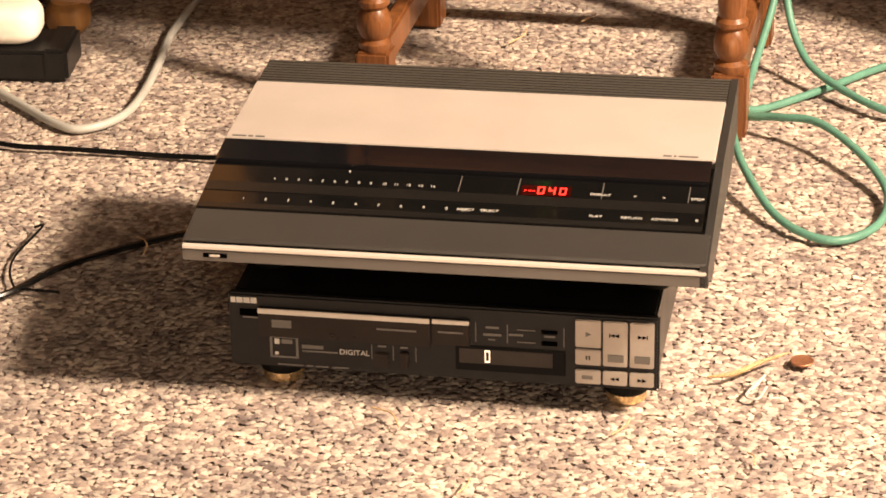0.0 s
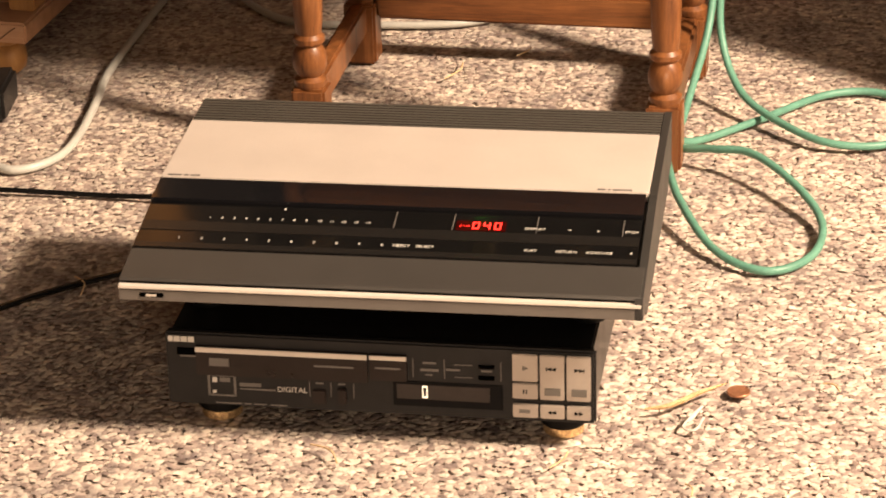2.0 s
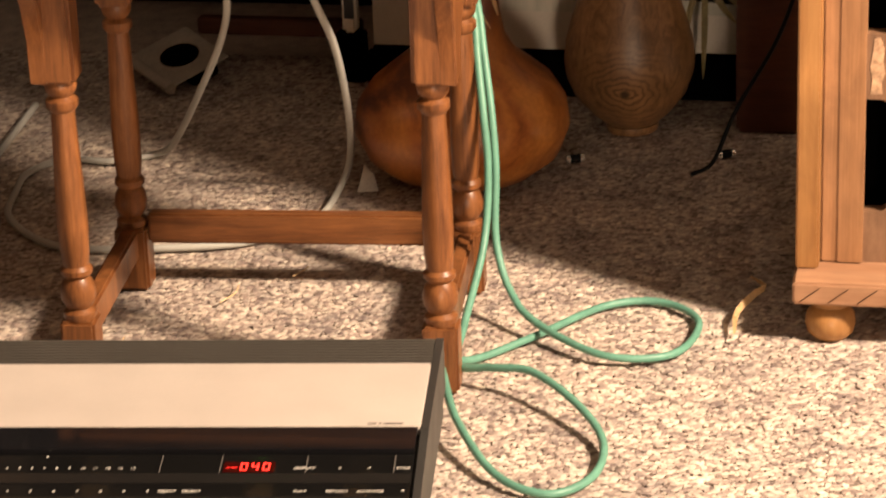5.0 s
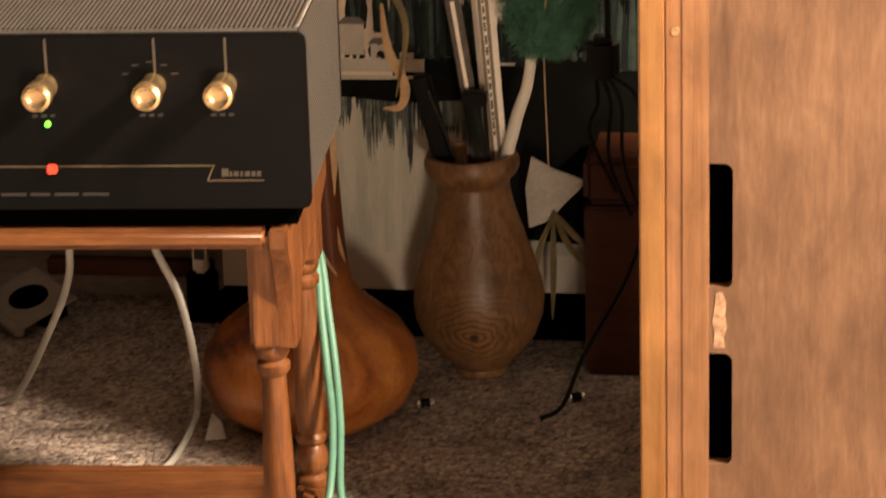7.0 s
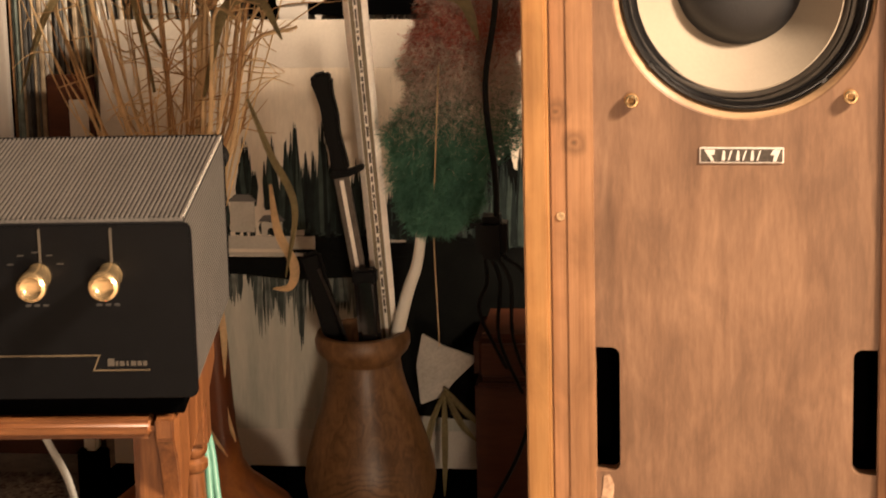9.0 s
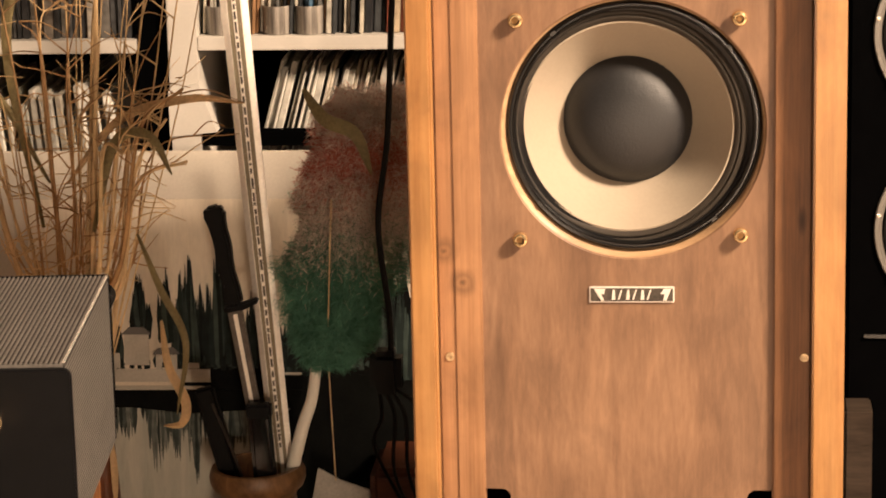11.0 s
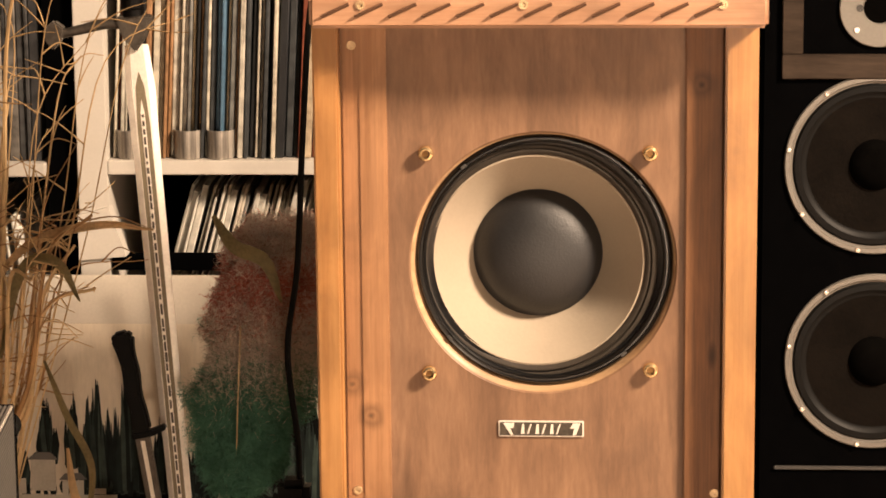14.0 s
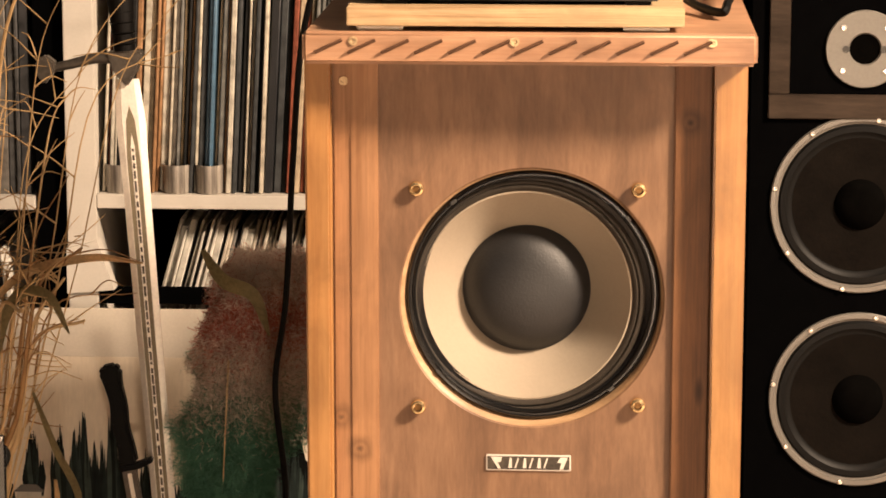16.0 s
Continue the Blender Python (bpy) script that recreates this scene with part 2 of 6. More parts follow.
def ringed(name, pale, dark, rough):
    """Turned wood: streaks round the form, and growth rings that close round a small knot low on its belly."""
    k = Nodes(name)
    knot = (0.003, -0.076, 0.068)
    at = k.scaled((1.0, 0.25, 1.35))
    at.node.inputs["Location"].default_value = (-knot[0], -knot[1] * 0.25, -knot[2] * 1.35)
    w = k.n("TexWave", Scale=30.0, Distortion=11.0, Detail=3.0)
    w.inputs["Detail Scale"].default_value = 1.1
    w.wave_type, w.rings_direction = "RINGS", "SPHERICAL"
    k.link(at, w.inputs["Vector"])
    v = k.n("VectorMath")
    v.operation = "DISTANCE"
    v.inputs[1].default_value = knot
    k.link(k.co, v.inputs[0])
    near = k.ramp(v.outputs["Value"], (0.012, (0.75, 0.75, 0.75)), (0.075, (0, 0, 0)))
    long = k.noise(k.scaled((75.0, 75.0, 38.0)), 1.0, 5, 0.65, 1.2)
    c = k.ramp(long, (0.34, dark), (0.62, pale))
    rings = k.ramp(w.outputs["Fac"], (0.05, [x * 0.75 for x in dark]), (0.55, [x * 1.2 for x in pale]))
    c = k.mix(c, rings, near)
    c = k.mix([x * 0.35 for x in dark], c, k.ramp(v.outputs["Value"], (0.005, (0, 0, 0)), (0.008, (1, 1, 1))))
    b = k.noise(k.co, 13.0, 5)
    c = k.mix(c, k.ramp(b, (0.32, (0.5, 0.46, 0.4)), (0.66, (1.2, 1.15, 1.05))), 0.9, "MULTIPLY")
    k.link(c, k.b.inputs["Base Color"])
    k.link(k.range(b, rough - 0.1, rough + 0.15), k.b.inputs["Roughness"])
    k.b.inputs["Specular IOR Level"].default_value = 0.45
    k.bump(long, 0.12, 0.0006)
    return k.mat


def blotched(name, pale, mid, dark, scale, neck=0.0):
    """A mottled skin; above the height named the stem end is a darker brown."""
    k = Nodes(name)
    a, f = k.noise(k.co, scale, 5, 0.6, 0.7), k.noise(k.co, 160.0, 3)
    c = k.ramp(a, (0.38, dark), (0.46, mid), (0.6, pale))
    c = k.mix(c, k.ramp(f, (0.3, (0.8, 0.78, 0.76)), (0.7, (1.1, 1.1, 1.1))), 0.8, "MULTIPLY")
    if neck:
        sep = k.n("SeparateXYZ")
        k.link(k.co, sep.inputs[0])
        c = k.mix(c, k.mix(dark, mid, k.ramp(a, (0.45, (0, 0, 0)), (0.75, (0.3, 0.3, 0.3)))), k.ramp(sep.outputs[2], (neck - 0.03, (0, 0, 0)), (neck + 0.05, (1, 1, 1))))
    k.link(c, k.b.inputs["Base Color"])
    k.link(k.range(a, 0.5, 0.3), k.b.inputs["Roughness"])
    k.b.inputs["Coat Weight"].default_value = 0.2
    k.bump(f, 0.08, 0.0008)
    return k.mat


M_GOURD = blotched("gourd_skin", (0.5, 0.19, 0.04), (0.3, 0.09, 0.017), (0.085, 0.02, 0.005), 7.0, 0.155)
M_VASE = ringed("turned_wood", (0.225, 0.122, 0.055), (0.115, 0.057, 0.024), 0.42)
M_BOXWOOD = wood("dark_box_wood", (0.0930, 0.0298, 0.0124), (0.0465, 0.0136, 0.0062), 0, 0.55, 30, 3.0, 0.0)
def stalk(name, pale, head):
    """Dry grass; light on the lower stalks is put into the colour, pale low down and browner above."""
    k = Nodes(name)
    sep = k.n("SeparateXYZ")
    k.link(k.co, sep.inputs[0])
    c = k.ramp(k.range(sep.outputs[2], 0.0, 1.0), (0.3, pale), (0.62, head))
    c = k.mix(c, k.ramp(k.noise(k.co, 45.0, 4), (0.3, (0.6, 0.58, 0.54)), (0.7, (1.15, 1.15, 1.1))), 0.8, "MULTIPLY")
    k.link(c, k.b.inputs["Base Color"])
    k.b.inputs["Roughness"].default_value = 0.7
    k.b.inputs["Specular IOR Level"].default_value = 0.25
    return k.mat


M_STALK = stalk("grass_stalk", (0.74, 0.53, 0.3), (0.27, 0.175, 0.085))
M_STALKDARK = stalk("brown_grass_stalk", (0.45, 0.26, 0.12), (0.16, 0.095, 0.045))
M_STRAW = plain("dry_straw", (0.5670, 0.3982, 0.2160), 0.7, 0, 0.4, 30)
M_LEAF = plain("dried_leaf", (0.27, 0.215, 0.1), 0.65, 0, 0.35, 40)
M_PETAL = plain("pale_husk", (0.7, 0.5, 0.27), 0.6, 0, 0.2, 40)
M_LEATHER = plain("black_leather", (0.0022, 0.0018, 0.0016), 0.5, 0, 0.4, 50, 0.2, 200, 0, 0.12)
M_IRON = plain("aged_iron", (0.11, 0.095, 0.08), 0.38, 0.8, 0.3, 60, 0.15, 200)
M_WOOLRED = per_piece("wool_red", [(0.0, (0.4, 0.09, 0.065)), (1.0, (0.56, 0.19, 0.14))], 0.95, True)
M_WOOLGREY = per_piece("wool_grey", [(0.0, (0.58, 0.46, 0.37)), (1.0, (0.72, 0.6, 0.5))], 0.95, True)
M_WOOLGREEN = per_piece("wool_green", [(0.0, (0.085, 0.22, 0.145)), (1.0, (0.13, 0.3, 0.205))], 0.95, True)
M_MOUNT = plain("picture_mount", (0.53, 0.48, 0.405), 0.6, 0, 0.1, 12)


def painted_view():
    """Brushed cream sky over a grey-green lake."""
    k = Nodes("painted_view")
    sep = k.n("SeparateXYZ")
    k.link(k.co, sep.inputs[0])
    sky = k.ramp(k.noise(k.scaled((9, 0, 14)), 1.0, 4), (0.3, (0.6, 0.52, 0.41)), (0.7, (0.74, 0.65, 0.52)))
    lake = k.ramp(k.noise(k.scaled((45, 0, 6)), 1.0, 5, 0.65), (0.3, (0.36, 0.36, 0.3)), (0.7, (0.56, 0.53, 0.44)))
    half = k.ramp(sep.outputs[2], (0.275, (0, 0, 0)), (0.285, (1, 1, 1)))
    brush = k.noise(k.scaled((260, 0, 40)), 1.0, 4, 0.7)
    c = k.mix(k.mix(lake, sky, half), k.ramp(brush, (0.3, (0.86, 0.86, 0.86)), (0.7, (1.06, 1.06, 1.05))), 0.8, "MULTIPLY")
    k.link(c, k.b.inputs["Base Color"])
    k.b.inputs["Roughness"].default_value = 0.5
    k.bump(brush, 0.1, 0.0004)
    return k.mat


M_VIEW = painted_view()
M_BANK = plain("painted_bank", (0.0035, 0.0038, 0.0034), 0.7, 0, 0.6, 30, 0, 300, 0, 0.05)
M_FOLIAGE = per_piece("painted_foliage", [(0.0, (0.004, 0.006, 0.006)), (0.6, (0.014, 0.022, 0.02)), (1.0, (0.05, 0.07, 0.06))], 0.7, True, 0.4)
M_MIRRORED = per_piece("painted_reflection", [(0.0, (0.02, 0.028, 0.026)), (0.5, (0.07, 0.085, 0.075)), (1.0, (0.22, 0.23, 0.2))], 0.6, True, 0.4)
M_HOUSEPAINT = plain("painted_house", (0.44, 0.4, 0.33), 0.55, 0, 0.15, 30)
M_COIN = plain("copper_coin", (0.33, 0.15, 0.08), 0.45, 0.5, 0.25, 120)
M_FOAM = plain("grey_cast_alloy", (0.12, 0.112, 0.1), 0.4, 0.4, 0.12)
M_TRIM = wood("weathered_trim", (0.0465, 0.0338, 0.0255), (0.0195, 0.0142, 0.0105), 0, 0.7, 60, 6.0, 0.0, 0, (), 0.08)
M_DRIVERCONE = plain("black_cone", (0.0036, 0.0028, 0.0022), 0.75, 0, 0.5, 22, 0.2, 300, 0, 0.03)
# near black that puts the shade of gaps and recesses into the colour
M_GAP = plain("void_shade", (0.0012, 0.0011, 0.001), 0.95, 0, 0.12, 25, 0, 300, 0, 0.0)

# ---- helpers for meshes ----


def thing(name, m, label, category, group="", kind=""):
    ob = new(name)
    ob.empty_display_size = 0.05
    ob.matrix_basis = m
    return tagged(ob, label, category, group, kind)


def finish(name, bm, mat, smooth):
    me = bpy.data.meshes.new(name)
    bmesh.ops.recalc_face_normals(bm, faces=bm.faces)
    bm.to_mesh(me)
    bm.free()
    me.materials.append(mat)
    if smooth:
        me.shade_smooth()
        me.set_sharp_from_angle(angle=radians(38))
    return me


def part(name, bm, mat, parent, label="", smooth=True, m=None):
    ob = new(name, finish(name, bm, mat, smooth))
    ob.parent = parent
    if m is not None:
        ob.matrix_basis = m
    return tagged(ob, label)


def single(name, bm, mat, label, category, group="", kind="", smooth=True, m=None):
    """A thing that is one mesh."""
    ob = new(name, finish(name, bm, mat, smooth))
    if m is not None:
        ob.matrix_basis = m
    return tagged(ob, label, category, group, kind)


def box(x0, x1, y0, y1, z0, z1, bevel=0.0015, seg=2, bm=None):
    own = bmesh.new()
    v = bmesh.ops.create_cube(own, size=1)["verts"]
    for p in v:
        p.co = ((x0 + x1) / 2 + p.co.x * (x1 - x0), (y0 + y1) / 2 + p.co.y * (y1 - y0), (z0 + z1) / 2 + p.co.z * (z1 - z0))
    if bevel:
        bmesh.ops.bevel(own, geom=own.edges[:], offset=min(bevel, 0.45 * min(x1 - x0, y1 - y0, z1 - z0)), segments=seg, affect="EDGES")
    if bm is None:
        return own
    me = bpy.data.meshes.new("tmp")
    own.to_mesh(me)
    own.free()
    bm.from_mesh(me)
    bpy.data.meshes.remove(me)
    return bm


def lathe(profile, seg=32, axis="z", at=(0, 0, 0), bm=None, wobble=0.0, seed=0):
    """A turned form from (radius, height) pairs."""
    bm = bm or bmesh.new()
    rings = []
    for r, h in profile:
        ring = []
        for i in range(seg):
            a = 2 * math.pi * i / seg
            k = 1 + wobble * noise.noise((math.cos(a) + seed, math.sin(a), h * 9)) if wobble else 1
            x, y = r * k * math.cos(a), r * k * math.sin(a)
            p = {"z": (x, y, h), "y": (x, -h, y), "x": (h, x, y)}[axis]
            ring.append(bm.verts.new((p[0] + at[0], p[1] + at[1], p[2] + at[2])))
        rings.append(ring)
    for a, b in zip(rings, rings[1:]):
        for i in range(seg):
            bm.faces.new((a[i], a[(i + 1) % seg], b[(i + 1) % seg], b[i]))
    for ring, r in ((rings[0], profile[0][0]), (rings[-1], profile[-1][0])):
        if r > 1e-5 and axis == "z":
            bm.faces.new(ring)
    bmesh.ops.remove_doubles(bm, verts=bm.verts, dist=1e-6)
    return bm


def spline(points, sub=8):
    p = [Vector(q) for q in points]
    p = [2 * p[0] - p[1], *p, 2 * p[-1] - p[-2]]
    out = []
    for i in range(1, len(p) - 2):
        a, b, c, d = p[i - 1 : i + 3]
        for k in range(sub):
            t = k / sub
            out.append(0.5 * (2 * b + (c - a) * t + (2 * a - 5 * b + 4 * c - d) * t * t + (3 * b - a - 3 * c + d) * t**3))
    return out + [p[-2]]


def tube(points, r, seg=10, sub=8, bm=None, taper=None, flat=1.0):
    """A round cord along a smooth line; taper: the radius at its end."""
    bm = bm or bmesh.new()
    line = spline(points, sub) if sub else [Vector(q) for q in points]
    rings, up = [], Vector((0.13, 0.21, 0.97))
    for i, p in enumerate(line):
        d = (line[min(i + 1, len(line) - 1)] - line[max(i - 1, 0)]).normalized()
        s = d.cross(up)
        s = s.normalized() if s.length > 1e-4 else Vector((1, 0, 0))
        up = s.cross(d).normalized()
        k = r if taper is None else r + (taper - r) * i / (len(line) - 1)
        rings.append([bm.verts.new(p + (s * math.cos(a) + up * flat * math.sin(a)) * k) for a in (2 * math.pi * j / seg for j in range(seg))])
    for a, b in zip(rings, rings[1:]):
        for j in range(seg):
            bm.faces.new((a[j], a[(j + 1) % seg], b[(j + 1) % seg], b[j]))
    bm.faces.new(rings[0])
    bm.faces.new(rings[-1])
    return bm


def prism(poly, axis, a, b, bm=None, bevel=0.0):
    """A polygon of pairs drawn out from a to b along an axis: x takes (y, z), y takes (x, z), z takes (x, y)."""
    own = bmesh.new()
    lift = {"x": lambda p, h: (h, p[0], p[1]), "y": lambda p, h: (p[0], h, p[1]), "z": lambda p, h: (p[0], p[1], h)}[axis]
    lo, hi = [own.verts.new(lift(p, a)) for p in poly], [own.verts.new(lift(p, b)) for p in poly]
    own.faces.new(lo)
    own.faces.new(hi)
    for i in range(len(poly)):
        j = (i + 1) % len(poly)
        own.faces.new((lo[i], lo[j], hi[j], hi[i]))
    bmesh.ops.recalc_face_normals(own, faces=own.faces)
    if bevel:
        bmesh.ops.bevel(own, geom=own.edges[:], offset=bevel, segments=2, affect="EDGES")
    if bm is None:
        return own
    me = bpy.data.meshes.new("tmp")
    own.to_mesh(me)
    own.free()
    bm.from_mesh(me)
    bpy.data.meshes.remove(me)
    return bm


def plate_with_hole(x0, x1, z0, z1, cx, cz, r, y0, y1, chamfer=0.004, seg=72):
    """A board in the xz plane, from y0 (front) to y1, with a round hole whose front edge is chamfered."""
    bm = bmesh.new()
    loops = []
    angles = [2 * math.pi * i / seg for i in range(seg)]
    for a in (math.atan2(z - cz, x - cx) for x in (x0, x1) for z in (z0, z1)):
        i = min(range(seg), key=lambda i: abs((angles[i] - a + math.pi) % (2 * math.pi) - math.pi))
        angles[i] = a

    def edge(a):
        c, s = math.cos(a), math.sin(a)
        t = min(((x1 if c > 0 else x0) - cx) / c if abs(c) > 1e-9 else 9, ((z1 if s > 0 else z0) - cz) / s if abs(s) > 1e-9 else 9)
        return cx + c * t, cz + s * t

    def ring(f, y):
        out = []
        for a in angles:
            x, z = f(a)
            out.append(bm.verts.new((x, y, z)))
        loops.append(out)

    circle = lambda q: lambda a: (cx + q * math.cos(a), cz + q * math.sin(a))
    ring(edge, y1)
    ring(edge, y0)
    ring(circle(r + chamfer), y0)
    ring(circle(r), y0 + chamfer)
    ring(circle(r), y1)
    for a, b in zip(loops, loops[1:] + loops[:1]):
        for i in range(seg):
            j = (i + 1) % seg
            bm.faces.new((a[i], a[j], b[j], b[i]))
    return bm


def letters(name, text, size, mat, parent, m, label=""):
    cu = bpy.data.curves.new(name, "FONT")
    cu.body, cu.size, cu.extrude = text, size, 0.0002
    ob = new(name, cu)
    bpy.context.view_layer.update()
    me = bpy.data.meshes.new_from_object(ob)
    bpy.data.objects.remove(ob)
    bpy.data.curves.remove(cu)
    me.materials.clear()
    me.materials.append(mat)
    ob = new(name, me)
    ob.parent, ob.matrix_basis = parent, m
    return tagged(ob, label)


# ---- the room ----
tagged(single("floor", box(-4, 3, -5.5, 0.62, -0.06, -0.004, 0), M_BACKING, "speckled beige and grey carpet", "carpet", kind="structure", smooth=False))
# ceiling and walls stay unseen; their dark colour only holds back bounced light
single("ceiling", box(-4, 3, -5.5, 0.62, 3.0, 3.06, 0), M_CEIL, "plain painted ceiling", "ceiling", kind="structure", smooth=False)
single("wall_north", box(-4, 3, 0.5, 0.62, -0.004, 3.0, 0), M_WALL, "plain painted wall behind the record shelves", "wall", kind="structure", smooth=False)
single("wall_south", box(-4, 3, -5.5, -5.4, -0.004, 3.0, 0), M_WALL, "plain painted wall", "wall", kind="structure", smooth=False)
single("wall_west", box(-4, -3.9, -5.4, 0.5, -0.004, 3.0, 0), M_WALL, "plain painted wall", "wall", kind="structure", smooth=False)
single("wall_east", box(2.9, 3, -5.4, 0.5, -0.004, 3.0, 0), M_WALL, "plain painted wall", "wall", kind="structure", smooth=False)


# ---- wooden loudspeakers ----
def groove(parent, x, z, y, length, tilt, width=0.0042):
    bm = bmesh.new()
    tube([(-length / 2, 0, 0), (-length / 6, -0.0004, 0.0002), (length / 6, -0.0004, 0.0002), (length / 2, 0, 0)], width / 2, 8, 3, bm, flat=0.35)
    part("carved_groove", bm, M_GROOVE, parent, "", True, pose(x, y, z, 0, -tilt, 0))


M_FRAME = plain("black_cast_frame", (0.004, 0.004, 0.0042), 0.22, 0, 0.2, 60, 0.04, 500, 0, 0.5)
M_SCREW = plain("dull_brass_screw", (0.42, 0.3, 0.17), 0.35, 0.5, 0.3, 200)
# darker copy of the bolt brass, with the socket's shade in its colour
M_SOCKET = plain("shaded_brass", (0.16, 0.085, 0.03), 0.4, 0.8, 0.2, 90)
# carved grooves are drawn as dark brown strips on the wood
M_GROOVE = plain("dark_groove", (0.0884, 0.0408, 0.0204), 0.7, 0, 0.3, 90)
M_CHAMFER = wood("raw_ply_edge", (0.4400, 0.2992, 0.1760), (0.2904, 0.1760, 0.0924), 0, 0.5, 60, 6.0)


def loft_rings(rings, seg):
    """A band between circles (x, z, radius, y) that need not share a middle."""
    bm, prev = bmesh.new(), None
    for x, z, r, y in rings:
        row = [bm.verts.new((x + r * math.cos(2 * math.pi * i / seg), y, z + r * math.sin(2 * math.pi * i / seg))) for i in range(seg)]
        if prev:
            for i in range(seg):
                bm.faces.new((prev[i], prev[(i + 1) % seg], row[(i + 1) % seg], row[i]))
        prev = row
    return bm


def loudspeaker(m):
    """A slim wooden floor-standing cabinet; its frame of reference: x from its middle, y back from the lip, z up from the carpet."""
    s = thing("wooden_loudspeaker", m, "tall home-made wooden loudspeaker with one cream cone on bun feet", "loudspeaker", "pair of wooden loudspeakers")
    L, R = -0.2045, 0.2005
    for x, y in ((L + 0.037, 0.03), (R - 0.037, 0.03), (L + 0.037, 0.3), (R - 0.037, 0.3)):
        part("bun_foot", lathe([(0, 0), (0.017, 0), (0.0235, 0.006), (0.0255, 0.015), (0.024, 0.026), (0.019, 0.032), (0.017, 0.034), (0.019, 0.036), (0.019, 0.0445)], 28, at=(x, y, 0)), M_PINE, s, "turned pine bun foot")
    plinth = part("plinth", box(L, R + 0.004, 0.0, 0.34, 0.044, 0.068, 0.0025), M_CAP, s)
    for i in range(14):
        groove(plinth, L + 0.018 + i * 0.0284, 0.0555, -0.0002, 0.024, 38, 0.0034)
    cap = part("top_board", box(L + 0.002, R + 0.0065, 0.0, 0.35, 1.016, 1.0455, 0.0035, 3), M_CAP, s)
    for i in range(12):
        groove(cap, L + 0.026 + i * 0.0302, 1.0325, -0.0003, 0.027, 25, 0.0088)
    for x in (-0.156, -0.0105, 0.1665):
        part("screw_head", lathe([(0.0042, 0), (0.0042, 0.0012), (0.0022, 0.0012), (0.0018, 0.0004), (0, 0.0004)], 16, "y", (x, -0.0002, 1.0375)), M_SCREW, cap, "countersunk steel screw")
    part("side_panel", box(L, L + 0.0235, 0.037, 0.33, 0.068, 1.016, 0.002), M_PINE, s, "pale orange pine side")
    part("side_panel", box(R - 0.03, R, 0.037, 0.33, 0.068, 1.016, 0.002), M_PINE, s, "pale orange pine side")
    part("back_panel", box(L + 0.0235, R - 0.03, 0.32, 0.33, 0.068, 1.016, 0), M_BAFFLE, s)
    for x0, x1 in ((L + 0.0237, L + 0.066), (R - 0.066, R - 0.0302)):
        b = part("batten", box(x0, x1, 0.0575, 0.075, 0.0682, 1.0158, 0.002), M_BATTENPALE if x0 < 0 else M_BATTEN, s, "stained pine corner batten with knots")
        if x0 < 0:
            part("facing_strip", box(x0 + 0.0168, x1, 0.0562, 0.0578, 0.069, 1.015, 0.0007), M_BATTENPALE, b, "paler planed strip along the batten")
        x = x0 + 0.0105 if x0 < 0 else x1 - 0.006
        for z in (0.571, 0.9935) if x0 < 0 else (0.571,):
            part("screw_head", lathe([(0.0044, 0), (0.004, 0.0012), (0.0018, 0.0012), (0.0016, 0.0003), (0, 0.0003)], 16, "y", (x, 0.0576, z)), M_SCREW, b, "aged brass screw")
    # baffle with a round hole and four notched slots along its edges
    f, k = 0.062, 0.08
    x0, x1 = L + 0.066, R - 0.066
    hx, hz, hr = 0.0043, 0.789, 0.1228
    part("baffle", plate_with_hole(x0, x1, 0.438, 1.0158, hx, hz, hr, f, k, 0.0015, 96), M_BAFFLE, s, "brown-stained plywood front", False)
    part("lower_baffle", box(x0 + 0.0236, x1 - 0.0236, f, k, 0.0682, 0.438, 0), M_BAFFLE, s, "", False)
    for a, b in ((x0, x0 + 0.0236), (x1 - 0.0236, x1)):
        for z0, z1 in ((0.0682, 0.123), (0.242, 0.31)):
            part("baffle_strip", box(a, b, f, k, z0, z1, 0), M_BAFFLE, s)
    arc = [(0.009 - 0.009 * math.sin(q * math.pi / 12), 0.009 - 0.009 * math.cos(q * math.pi / 12)) for q in range(7)]
    for edge, sx_ in ((x0 + 0.0236, -1), (x1 - 0.0236, 1)):
        for z, sz_ in ((0.123, 1), (0.242, -1), (0.31, 1), (0.438, -1)):
            part("slot_corner", prism([(edge + 0.0002 * -sx_, z - 0.0002 * sz_)] + [(edge + sx_ * a, z + sz_ * b) for a, b in arc], "y", f + 0.0002, k), M_BAFFLE, s, "", False)
    part("glue_smear", prism([(x0 + 0.004, 0.247), (x0 + 0.006, 0.262), (x0 + 0.0035, 0.276), (x0 + 0.006, 0.292), (x0 + 0.007, 0.305), (x0 + 0.013, 0.307), (x0 + 0.0175, 0.296), (x0 + 0.0165, 0.283), (x0 + 0.0185, 0.27), (x0 + 0.015, 0.258), (x0 + 0.0165, 0.248)], "y", f - 0.0008, f + 0.0002, None, 0.0003), plain("dried_glue", (0.42, 0.27, 0.17), 0.18, 0, 0.5, 160, 0.5, 120), s, "pale dried glue smear")
    # sheet behind the slots, coloured as the dark of the cabinet's inside
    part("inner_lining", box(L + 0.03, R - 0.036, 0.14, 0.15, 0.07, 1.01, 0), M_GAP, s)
    # the driver sits deep behind the cut-out; its frame is set off the middle to shape the rim's lit crescent
    fx, fz, fr = 0.0055, 0.7912, 0.1192
    part("cut_rim", loft_rings([(hx, hz, hr, f + 0.0014), (hx + 0.0004, hz + 0.0006, hr - 0.002, f + 0.003), (fx, fz, fr - 0.0002, f + 0.0095)], 96), M_CHAMFER, s, "pale raw edge of the round cut-out")
